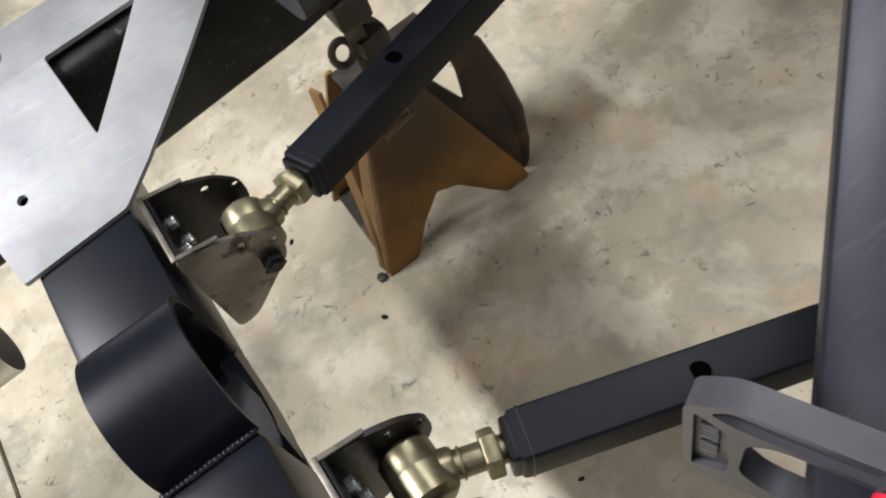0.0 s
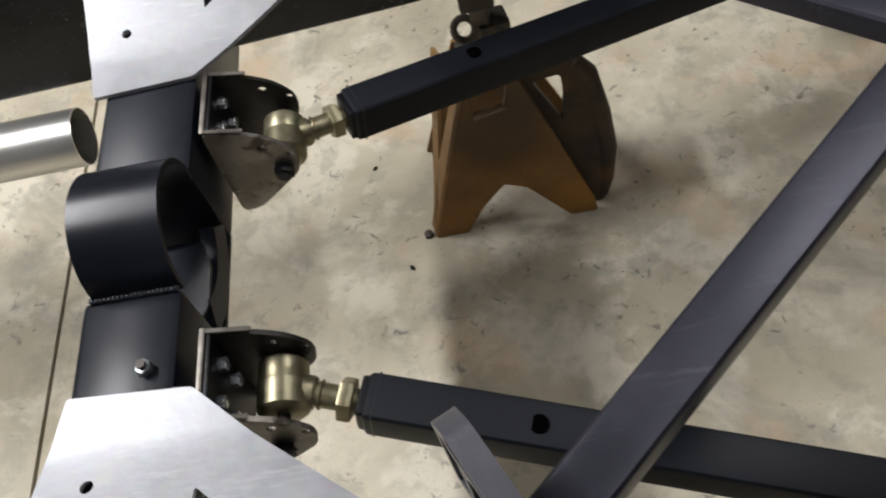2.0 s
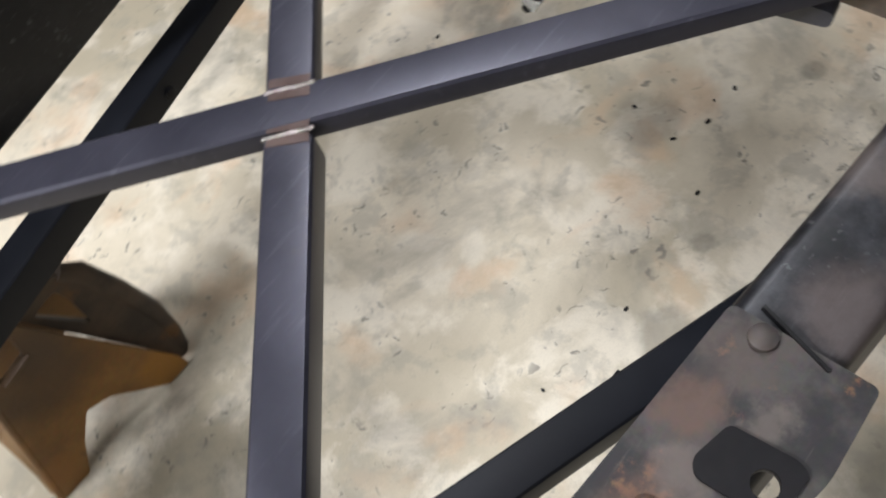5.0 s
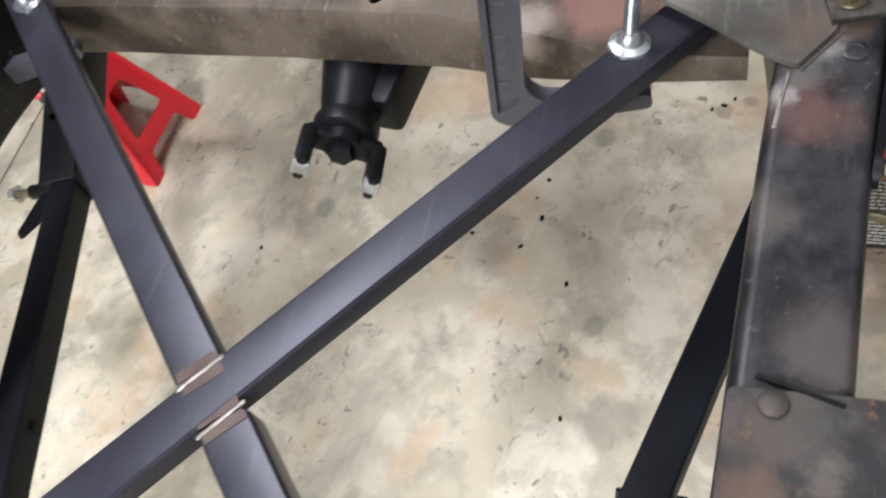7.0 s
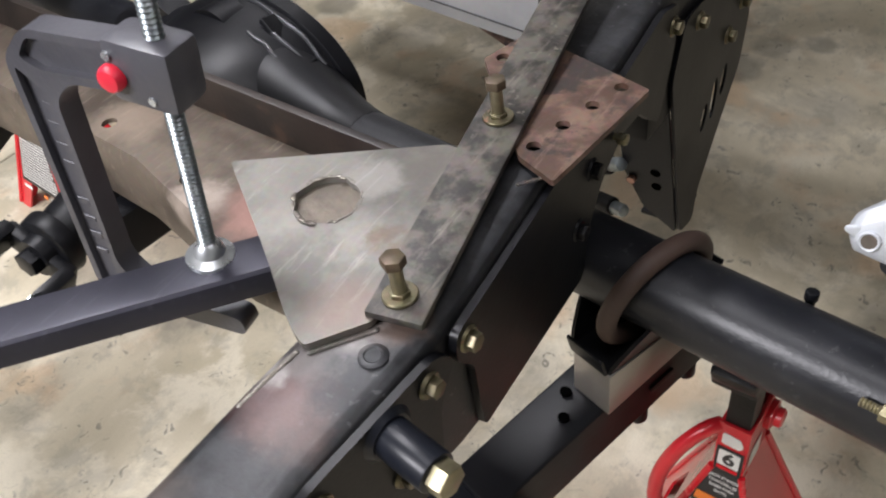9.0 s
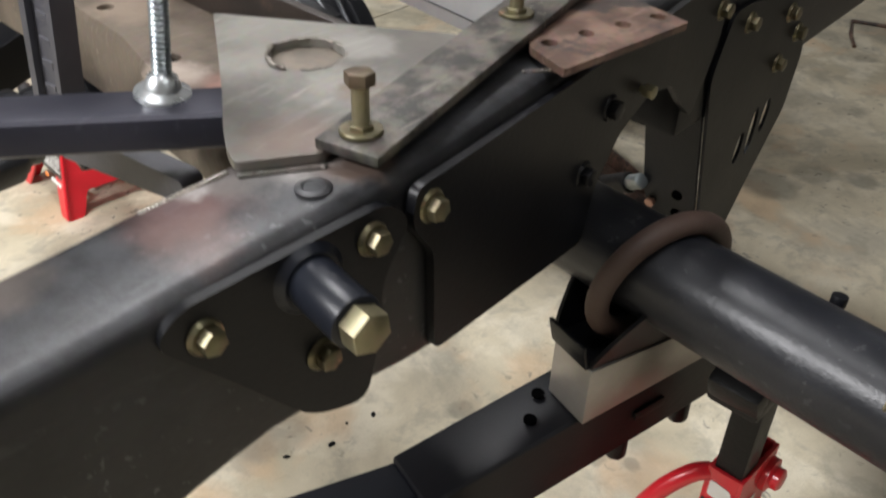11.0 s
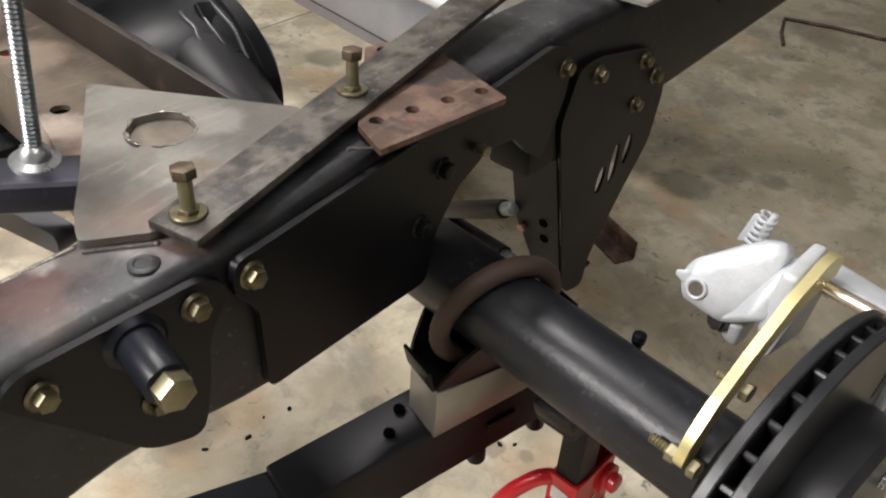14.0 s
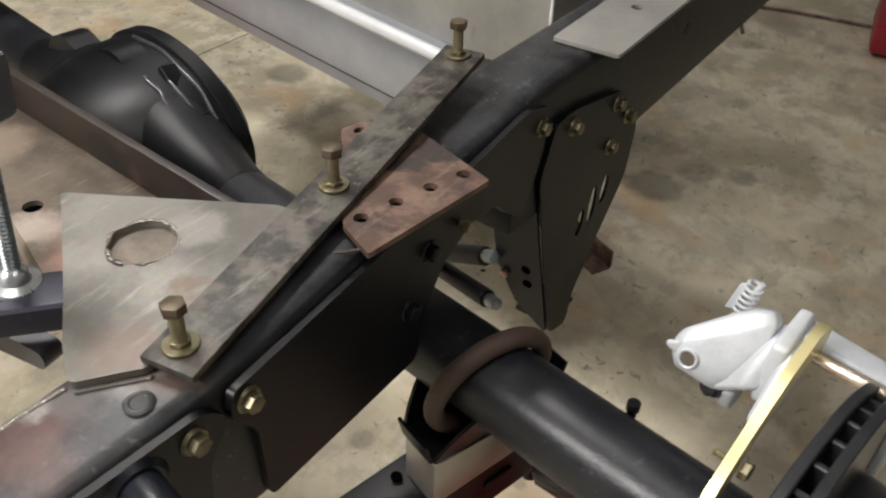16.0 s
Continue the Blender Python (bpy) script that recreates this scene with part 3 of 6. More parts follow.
# the worn top plate of the near rail, with its pad, hole and rivet
top_plate = plate(round_poly([(0.30, 0.066), (0.30, 0.142), (0.764, 0.106), (0.764, 0.006), (0.700, 0.003), (0.655, 0.010), (0.630, 0.038), (0.45, 0.056)], 0.006), 0.004,
                  Matrix.Identity(4), [circle(0.676, 0.031, 0.009)])
for v in top_plate.verts:
    v.co.z += smooth_table(TOP, v.co.x, 0.05) + 0.0005
part("top_plate", top_plate, OLD_STEEL, near_rail, "rust-flecked steel top plate")
pad = plate(round_poly([(0.656, 0.066), (0.665, 0.073), (0.695, 0.066), (0.699, 0.022), (0.695, 0.013), (0.668, 0.015), (0.658, 0.032)], 0.005), 0.003, Matrix.Identity(4), [circle(0.676, 0.031, 0.009)])
for v in pad.verts:
    v.co.z += smooth_table(TOP, v.co.x, 0.05) + 0.0045
part("pad", pad, PAD, near_rail, "dark painted pad with a round hole")
part("rivet", lathe([(0.010, 0), (0.0095, 0.002), (0.006, 0.0042), (0.002, 0.005)], Matrix.Translation((0.754, 0.078, 0.7195)), 20), OLD_STEEL, near_rail)
part("rivet", lathe([(0.009, 0), (0.0085, 0.002), (0.005, 0.004), (0.002, 0.0046)], Matrix.Translation((0.624, 0.079, 0.7065)), 20), OLD_STEEL, near_rail)
# The slot is an uncut black strip in place of its inner shade.
part("slot", box((0.765, 0.062, 0.7178), (0.0026, 0.056, 0.006), 0, -17), BLACK_MATT, near_rail)
part("dimple", lathe([(0.010, 0), (0.009, 0.0006), (0.0065, 0.0009), (0.0055, 0.0002)], Matrix.Translation((1.039, 0.025, 0.7425)), 24), OLD_RAIL, near_rail)
for x, z in ((0.875, 0.609),):
    part("rivet", lathe([(0.011, 0), (0.0105, 0.002), (0.007, 0.0045), (0.002, 0.0055)], axes((x, rail_face(x) + 0.001, z), (0, -1, 0)), 20), BLACK_MATT, near_rail)
# Rail holes are black discs, with the shade inside them painted.
for x in (1.86, 2.02, 2.2):
    part("rail_hole", cyl((x, rail_face(x) + 0.002, 0.700), (x, rail_face(x) - 0.0006, 0.700), 0.008, seg=16), BLACK_MATT, near_rail)

# bolted side plates of the near rail
m = side_plane(0.955, 0.012, -0.125)
bracket = thing("mount_bracket", (1.0, 0.0, 0.65), "black steel mount plate with a sleeve, bolted to the rail", "bracket")
part("side_plate", plate(round_poly([(0.930, 0.712), (0.945, 0.726), (1.062, 0.738), (1.078, 0.722), (1.058, 0.690), (1.056, 0.655), (1.046, 0.609), (1.008, 0.620), (0.965, 0.672)], 0.014),
                         0.006, m), BLACK, bracket)


def flange_bolt(parent, at, way=(0, -1, 0), size=1.0, material=None, turn=0.0):
    part("bolt", hex_bolt(at, way, 0.0124 * size, 0.0068 * size, 0.0104 * size, turn=turn), material or AGED_ZINC, parent, "yellow zinc flange bolt")


def on(mm, x, z, out=0.006):
    """A point on a side plane, given by world x and height."""
    d = mm.to_3x3() @ Vector((1, 0, 0))
    p = mm @ Vector((0, 0, 0))
    k = (x - (mm @ Vector((x, 0, 0))).x) / d.x
    return mm @ Vector((x + k, z, out))


for x, z, turn in ((0.955, 0.706, 10), (1.051, 0.720, 20), (1.017, 0.661, 5)):
    flange_bolt(bracket, on(m, x, z), turn=turn)
sleeve0 = on(m, 1.012, 0.713)
part("sleeve", cyl(sleeve0, (1.004, -0.043, 0.713), 0.0142, bev=0.001, seg=32), BLACK_TUBE, bracket)
part("sleeve_flange", cyl(sleeve0, sleeve0 + Vector((-0.0005, -0.004, 0)), 0.0205, 0.0165, seg=32), BLACK_TUBE, bracket)
part("pivot_bolt", hex_bolt((1.004, -0.0425, 0.713), (-0.1, -1, 0), 0.0205, 0.0125, turn=8), GOLD, bracket, "large yellow zinc hexagon bolt")

m = side_plane(1.08, -0.003, 0.090)
notch = thing("notch_plate", (1.3, 0.02, 0.63), "black steel notch plate arching over the axle tube", "bracket")
arch = [(1.288, 0.594), (1.300, 0.640), (1.330, 0.672), (1.375, 0.688), (1.420, 0.680), (1.447, 0.655)]
part("side_plate", plate(round_poly([(1.100, 0.613), (1.096, 0.690), (1.076, 0.716), (1.080, 0.738), (1.110, 0.738), (1.25, 0.742), (1.40, 0.748), (1.475, 0.752), (1.520, 0.738), (1.515, 0.690), (1.480, 0.630)]
                                    + arch[::-1], 0.008), 0.006, m), BLACK, notch)
for x, z, turn, mt in ((1.092, 0.722, 12, AGED_ZINC), (1.304, 0.702, 20, BLACK), (1.275, 0.660, 0, BLACK), (1.503, 0.722, 15, AGED_ZINC)):
    flange_bolt(notch, on(m, x, z), material=mt, turn=turn)
part("bolt", hex_bolt(on(m, 1.354, 0.700), (0, -1, 0), 0.010, 0.008, shank=0.004), GOLD, notch, "small yellow zinc bolt end")

m = side_plane(1.58, 0.031, 0.0)
shock_mount = thing("shock_mount", (1.6, 0.03, 0.42), "black folded steel shock mount bolted under the rail", "bracket")
slots = [[(x + 0.0088 * math.cos(a), z + h * math.sin(a) + 0.006 * math.cos(a)) for a in (2 * math.pi * i / 16 for i in range(16))]
         for x, z, h in ((1.617, 0.545, 0.017), (1.643, 0.556, 0.027), (1.670, 0.566, 0.019))]
part("side_plate", plate(round_poly([(1.532, 0.712), (1.568, 0.714), (1.678, 0.692), (1.734, 0.624), (1.723, 0.557), (1.674, 0.498), (1.624, 0.431), (1.618, 0.388), (1.578, 0.398), (1.510, 0.655)], 0.012),
                         0.0035, m, slots), BLACK, shock_mount)
fd = Vector((0.061, 0, -0.229)).normalized()
fm = Matrix((Vector((0, 1, 0)), fd, Vector((0, 1, 0)).cross(fd))).transposed().to_4x4()
fm.translation = (1.511, 0.032, 0.653)
part("front_web", plate(round_poly([(0, -0.05), (0.058, -0.05), (0.060, 0.085), (0.060, 0.160), (0.040, 0.225), (0, 0.262)], 0.006), 0.004, fm), BLACK, shock_mount)
part("front_gusset", box((1.510, 0.058, 0.655), (0.085, 0.052, 0.092), 0.006), BLACK, shock_mount)
part("web", box((1.615, 0.058, 0.405), (0.06, 0.05, 0.006), 0.002), BLACK, shock_mount)
for x, z, turn in ((1.569, 0.694, 12), (1.669, 0.679, 20), (1.702, 0.650, 0), (1.665, 0.626, 8)):
    flange_bolt(shock_mount, on(m, x, z, 0.0035), turn=turn)
part("bolt", hex_bolt(fm @ Vector((0.050, 0.172, 0.004)), fm.to_3x3() @ Vector((0, 0, 1)), 0.010, 0.006), mat("copper_nut", (0.36, 0.20, 0.15), (0.45, 0.27, 0.21), 0.4, 0.6, fine_amt=0.05), shock_mount, "copper coloured nut")
# Two uncut holes, drawn as discs in the colour of their shade.
for u, v in ((0.020, 0.150), (0.020, 0.176)):
    part("hole", cyl(fm @ Vector((u, v, 0.003)), fm @ Vector((u, v, 0.0052)), 0.006, seg=16), HOLE_SHADE, shock_mount)
for p0, p1 in ((Vector((1.538, 0.090, 0.512)), Vector((1.588, 0.200, 0.434))), (Vector((1.551, 0.090, 0.429)), Vector((1.598, 0.200, 0.394)))):
    rod = thing("shock_absorber", p1, "black shock absorber rod end beside the mount", "shock absorber", "shock rods")
    p1 = p0.lerp(p1, 1.6)
    part("body", cyl(p1, p0.lerp(p1, 0.10), 0.012, bev=0.003), BLACK_MATT, rod)
    part("bushing", cyl(p0.lerp(p1, 0.10), p0, 0.0085, bev=0.002), SCREW_ZINC, rod, "dull zinc bushing")

# rear plate lying on the rail
bm = plate(round_poly([(1.612, 0.010), (1.606, 0.084), (2.10, 0.104), (2.10, 0.030)], 0.004), 0.004, Matrix.Translation((0, 0, 0.7585)), [circle(1.735, 0.052, 0.007), circle(1.86, 0.054, 0.007), circle(1.90, 0.055, 0.007)])
cover_plate = thing("cover_plate", (1.8, 0.05, 0.758), "dull grey drilled steel plate lying on the rail", "plate")
part("sheet", bm, TANK_TOP, cover_plate)

# gusset with its cut hole, welded onto the rail
gusset = thing("gusset_plate", (1.12, 0.13, 0.75), "bare steel corner gusset with a torch-cut hole", "gusset")
hole = [(1.130 + (0.0245 + 0.0012 * math.sin(5 * a) + 0.0008 * math.sin(11 * a)) * math.cos(a), 0.134 + (0.0245 + 0.0012 * math.cos(7 * a)) * math.sin(a)) for a in (2 * math.pi * i / 36 for i in range(36))]
bm = plate(round_poly([(1.130, 0.232), (1.222, 0.092), (1.225, 0.060), (1.150, 0.050), (1.110, 0.045), (1.075, 0.040), (1.056, 0.037), (1.038, 0.052), (1.021, 0.066), (1.027, 0.080), (1.038, 0.098), (1.060, 0.128), (1.082, 0.160)], 0.004, 3), 0.0055,
           Matrix.Translation((0, 0, 0.7515)), [hole])
for v in bm.verts:
    v.co.z += min(0.0, smooth_table(TOP, v.co.x, 0.05) - 0.7490)
part("sheet", bm, PLATE_STEEL, gusset)
part("weld", weld_bead((1.022, 0.064, smooth_table(TOP, 1.022, 0.05) + 0.0008), (1.056, 0.035, smooth_table(TOP, 1.056, 0.05) + 0.0008), 0.0021, 0.0016), PLATE_STEEL, gusset, kind="stuff")
bm = bmesh.new()
for i in range(44):
    a = 2 * math.pi * i / 44 + 0.2
    if math.sin(3 * a) > -0.8:
        rr = 0.0246 + 0.0022 * random.random()
        bmesh.ops.create_uvsphere(bm, u_segments=7, v_segments=5, radius=0.0009 + 0.0017 * random.random() * (1.0 if math.sin(a - 0.4) > -0.2 else 0.4),
                                  matrix=Matrix.Translation((1.130 + rr * math.cos(a), 0.134 + rr * math.sin(a), 0.7568)) @ pose(0, 0, 0, 0, 0, math.degrees(a)) @ Matrix.Diagonal((0.9, 1.9, 0.45, 1)))
part("backing_disc", cyl((1.130, 0.134, 0.7475), (1.130, 0.134, 0.7512), 0.033, seg=32), mat("brown_scale_disc", (0.10, 0.085, 0.068), (0.20, 0.17, 0.135), 0.5, 0.3, scale=30, bump=0.3), gusset, "dull brown disc behind the hole")
part("slag_rim", bm, STAINLESS, gusset, "bright melted rim")

part("weld", weld_bead((0.972, 0.0815, smooth_table(TOP, 0.972, 0.05) - 0.0015), (1.020, 0.072, smooth_table(TOP, 1.020, 0.05) + 0.0005), 0.0022, 0.0022), STAINLESS, gusset, "bright weld smear on the rail's edge", kind="stuff")

# rusty drilled plate under the flat bar
drilled = thing("drilled_plate", (1.3, 0.05, 0.757), "rusty steel plate with a row of drilled holes", "plate")
part("sheet", plate(round_poly([(1.213, -0.005), (1.343, -0.018), (1.366, 0.064), (1.380, 0.110), (1.328, 0.124), (1.300, 0.098), (1.227, 0.031)], 0.003), 0.005, Matrix.Translation((0, 0, 0.7585)),
                    [circle(1.242, 0.027, 0.0058, 14), circle(1.274, 0.020, 0.0058, 14), circle(1.306, 0.012, 0.0058, 14), circle(1.337, 0.003, 0.0058, 14), circle(1.336, 0.110, 0.0058, 14)]),
     RUST_PLATE, drilled)
part("weld", weld_bead((1.205, 0.020, 0.757), (1.222, 0.004, 0.758), 0.0018, 0.0022), OLD_STEEL, drilled, kind="stuff")

# long flat bar with three standing bolts
bar = thing("flat_bar", (1.3, 0.07, 0.765), "scaled dark steel flat bar with three standing bolts", "bar")
p0, p1 = Vector((1.060, 0.023, 0.7495)), Vector((1.487, 0.110, 0.776))
d = (p1 - p0).normalized()
w = Vector((0, 0, 1)).cross(d).normalized()
bm = add_box(bmesh.new(), Matrix((d, w, d.cross(w))).transposed().to_4x4(), ((p1 - p0).length, 0.040, 0.0065), 0.0012)
bm.transform(Matrix.Translation((p0 + p1) / 2 + Vector((0, 0, 0.005))))
part("strip", bm, DARK_BAR, bar)
for x, y in ((1.077, 0.029), (1.254, 0.064), (1.472, 0.108)):
    k = (x - p0.x) / (p1.x - p0.x)
    z = p0.z + (p1.z - p0.z) * k + 0.0085
    lean = Vector((0.02, 0.03, 1)).normalized()
    bolt = part("bolt", cyl((x, y, z - 0.002), Vector((x, y, z)) + lean * 0.0265, 0.0048, seg=20), GOLD, bar, "yellow zinc bolt standing in the bar")
    part("washer", lathe([(0.0045, 0.0022), (0.0115, 0.0022), (0.0120, 0.0016), (0.0120, 0.0)], axes((x, y, z - 0.0004), lean), 28), AGED_ZINC, bolt)
    part("nut", hex_bolt(Vector((x, y, z)) + lean * 0.0015, lean, 0.0125, 0.0032, turn=x * 300), AGED_ZINC, bolt)
    part("head", hex_bolt(Vector((x, y, z)) + lean * 0.026, lean, 0.0145, 0.0075, turn=x * 200), BOLT_BROWN, bolt, "brown stained hexagon head")

# rear crossmember
cross = thing("rear_crossmember", (1.18, CENTRE, 0.62), "brown steel rear crossmember with an upright black flange", "crossmember")


def cm(x, y):
    return (x + 0.09 * (y - 0.40), y)


outline = [(1.085, 0.100), (1.090, 0.200), (1.120, 0.300), cm(1.148, 0.40), cm(1.148, 0.60), (1.172, 0.720), (1.178, 0.810), (1.180, 0.910), (1.290, 0.910), cm(1.240, 0.60), cm(1.240, 0.35), (1.215, 0.100)]
part("top_sheet", plate(outline, 0.005, Matrix.Translation((0, 0, 0.684)), [circle(1.150, 0.330, 0.009), circle(1.175, 0.47, 0.008)]), BROWN_STEEL, cross)
bm = bmesh.new()
rows_ = []
for i, (xa_, ya_) in enumerate(outline[:8]):
    low = (0.656, 0.648, 0.622)[i] if i < 3 else 0.610
    rows_.append([bm.verts.new(p) for p in ((xa_, ya_, 0.6885), (xa_ - 0.004, ya_, 0.680), (xa_ - 0.004, ya_, low + 0.008), (xa_ + 0.004, ya_, low), (xa_ + 0.03, ya_, low - 0.001),
                                            (xa_ + 0.03, ya_, low + 0.004), (xa_ + 0.005, ya_, low + 0.006), (xa_ + 0.001, ya_, low + 0.012), (xa_ + 0.001, ya_, 0.683))])
for a, c in zip(rows_, rows_[1:]):
    for k in range(9):
        bm.faces.new((a[k], a[(k + 1) % 9], c[(k + 1) % 9], c[k]))
bm.faces.new(rows_[0])
bm.faces.new(rows_[-1])
bmesh.ops.recalc_face_normals(bm, faces=bm.faces)
part("front_sheet", bm, BROWN_STEEL, cross)
fa, fb = Vector((1.224, 0.120, 0.709)), Vector((1.266, 0.890, 0.709))
part("flange", add_box(bmesh.new(), axes((fa + fb) / 2, fb - fa, (0, 0, 1)), (0.044, 0.009, (fb - fa).length), 0.002), mat("dark_brown_flange_paint", (0.010, 0.008, 0.007), (0.030, 0.021, 0.016), 0.45, scale=14, bump=0.15, c3=(0.05, 0.030, 0.020), c3_scale=20, c3_from=0.6), cross, "upright dark brown flange")
part("bright_edge", weld_bead((1.139, 0.290, 0.676), (1.139, 0.243, 0.676), 0.0022, 0.0015), WELD, cross)


# ---------------------------------------------------------------- x brace
brace = thing("x_brace", (0.721, 0.483, 0.70), "mill-scale square steel tube X brace clamped over the frame", "brace")
XC, TA, TB, XTOP = Vector((0.7170, 0.4772, 0)), Vector((0.733, 0.680, 0)), Vector((0.755, -0.656, 0)), 0.729
WA, WB, XH, SLOPE = 0.0430, 0.0425, 0.026, 0.026
OFF = 0.0018


def xa(s, z=XTOP - XH / 2):
    p = XC + TA * s + (Vector((-0.0204, 0.0220, 0)) * -s if s < 0 else Vector())
    return (p.x, p.y, z + SLOPE * (p.x - 1.066) + min(0.0, 0.062 * s))


def xb(s, z=XTOP - XH / 2):
    p = XC + TB * s + Vector((0.656, 0.755, 0)) * (0.016 * max(0.0, s) - OFF)
    return (p.x, p.y, z + SLOPE * (p.x - 1.066))


part("long_tube", square_tube(xb(-0.60), xb(0.515), WB, XH, 0.0065), MILL, brace)
part("short_tube", square_tube(xa(-0.575, XTOP - 0.0195), xa(-WB / 2 - OFF - 0.0005, XTOP - 0.0195), WA, 0.039, 0.0065), MILL, brace)
part("short_tube", square_tube(xa(WB / 2 - OFF + 0.0005), xa(0.62), WA, XH, 0.0065), MILL, brace)
for s in (-1, 1):
    c = Vector(xa(s * (WB / 2 + 0.001) - OFF, XTOP - 0.0008))
    lift = Vector((0, 0, SLOPE * TB.x))
    part("weld", weld_bead(c - (TB + lift) * 0.0215, c + (TB + lift) * 0.0215, 0.0025, 0.0024), WELD, brace, "bright weld bead", kind="stuff")
    for k in (-1, 1):
        h = Vector(xa(s * (WB / 2 + 0.001) - OFF + 0.0065 * k, XTOP + 0.0002))
        part("heat_band", add_box(bmesh.new(), axes(h, TA + Vector((0, 0, SLOPE * TA.x)), TB + lift), (0.036, 0.0006, 0.009), 0), HEAT, brace, "brown heat tint beside the weld")


# ---------------------------------------------------------------- clamps
def thread(p0, p1, r, pitch=0.0036):
    p0, p1 = Vector(p0), Vector(p1)
    n = int((p1 - p0).length / pitch)
    pts, rad = [], []
    for i in range(2 * n + 1):
        pts.append(p0.lerp(p1, i / (2 * n)))
        rad.append(r if i % 2 else r * 0.78)
    return sweep(pts, rad, 12)


def c_clamp(foot, way, throat, top, low, lean=(0, 0), rise=0.1, side=1, tilt=0.0, thick=0.019, label="grey cast C-clamp with a zinc screw and a red button"):
    fx, fy, fz = foot
    w = Vector((way[0], way[1], 0)).normalized()
    n = Vector((-w.y, w.x, 0))
    ob = thing("c_clamp", foot, label, "clamp", "brace clamps")
    head = Vector((fx + lean[0], fy + lean[1], top))
    back = head + w * throat
    basep = Vector((fx, fy, low)) + w * (throat + 0.004)

    up = Vector((0, 0, 1))
    T, H, L = throat, top - fz, low - fz
    outline = round_poly([(0.012, H + 0.018), (T - 0.006, H + 0.018), (T + 0.018, H - 0.006), (T + 0.021, L - 0.002), (T + 0.004, L - 0.015), (-0.016, L - 0.012), (-0.016, L + 0.006),
                          (T - 0.030, L + 0.012), (T - 0.015, L + 0.030), (T - 0.017, H - 0.034), (T - 0.034, H - 0.018), (0.012, H - 0.018)], 0.010)
    panels = [round_poly([(0.020, H + 0.0115), (T - 0.008, H + 0.0115), (T + 0.004, H - 0.004), (T - 0.012, H - 0.0115), (0.020, H - 0.0115)], 0.005),
              round_poly([(T - 0.010, H - 0.030), (T + 0.012, H - 0.012), (T + 0.0145, L + 0.004), (T - 0.008, L + 0.016)], 0.005)]
    slant = Vector((lean[0], lean[1], 0)) / H

    def lay(shape, thick, cuts=()):
        raw = plate(shape, thick, Matrix.Identity(4), cuts)
        for v in raw.verts:
            u, z, d = v.co
            v.co = Vector(foot) + w * u + up * z + slant * max(z, 0.0) + n * (d - thick / 2 + tilt * (z - H))
        return raw

    part("frame", lay(outline, thick, panels), CLAMP_GREY, ob)
    for shape in panels:
        cu, cz = sum(p[0] for p in shape) / len(shape), sum(p[1] for p in shape) / len(shape)
        part("web", lay([(cu + (u - cu) * 1.06, cz + (z - cz) * 1.22) if shape is panels[0] else (cu + (u - cu) * 1.22, cz + (z - cz) * 1.06) for u, z in shape], thick * 0.45), CLAMP_GREY, ob)
    marks = bmesh.new()
    s0, s1 = back + w * 0.004 - up * 0.036, basep + up * 0.030
    for k in range(9):
        if k in (4,):
            continue
        c = s0.lerp(s1, (k + 0.5) / 9)
        add_box(marks, axes(c + n * side * 0.0045, s1 - s0, n), (0.0016, 0.011, 0.0042 + 0.002 * (k % 2)), 0.0004, 1)
    part("cast_lettering", marks, CLAMP_GREY, ob, "row of raised cast marks", kind="stuff")
    part("head_block", add_box(bmesh.new(), axes(head + w * 0.006, head - Vector(foot), n), (0.032, 0.050, 0.044), 0.006), CLAMP_GREY, ob)
    part("button", lathe([(0.009, 0), (0.009, 0.004), (0.0075, 0.007), (0.003, 0.008)], axes(head + w * 0.024 + n * side * 0.016, n * side), 24), RED_SHADE, ob, "red plastic release button")
    for k in (-1, 1):
        part("screw_head", cyl(head + n * side * 0.014 + w * (0.012 + 0.012 * k) + up * 0.014 * k, head + n * side * 0.0175 + w * (0.012 + 0.012 * k) + up * 0.014 * k, 0.003, seg=12), ZINC, ob)
    axis = (head - Vector(foot)).normalized()
    part("screw", thread(Vector(foot) + axis * 0.008, head + axis * rise, 0.0066), SCREW_ZINC, ob, "bright zinc threaded screw")
    part("swivel_pad", lathe([(0.0185, 0), (0.018, 0.003), (0.012, 0.006), (0.0095, 0.013), (0.006, 0.016)], axes(foot, axis), 28), ZINC, ob, "bright zinc swivel pad")
    return ob


c_clamp((1.062, 0.197, XTOP), (-0.17, 0.985), 0.108, 0.890, 0.668, (0.008, -0.017))
c_clamp((1.143, 0.868, XTOP), (-0.45, 0.9), 0.11, 0.86, 0.655, (0, 0))
c_clamp((0.354, 0.110, XTOP - 0.052), (-0.45, 0.893), 0.112, 0.728, 0.603, (0, 0), rise=0.05, tilt=0.02, thick=0.018)
c_clamp((0.292, 0.842, XTOP - 0.032), (0.15, -1), 0.07, 0.765, 0.622, (0, 0), rise=0.0)


# ---------------------------------------------------------------- front crossmember
tm = thing("transmission_crossmember", (0.02, CENTRE, 0.52), "black steel crossmember with a half-tube driveshaft hump", "crossmember")
part("near_box", box((0.020, 0.268, 0.555), (0.092, 0.316, 0.121), 0.008), BLACK_TUBE, tm)
part("far_box", box((0.014, 0.707, 0.555), (0.100, 0.300, 0.121), 0.008), BLACK_TUBE, tm)
part("hump", pipe_shell((-0.016, 0.490, 0.617), (0.066, 0.490, 0.617), 0.064, 0.006, 40, (-95.0, 95.0)), BLACK_TUBE, tm, "black half-tube hump")
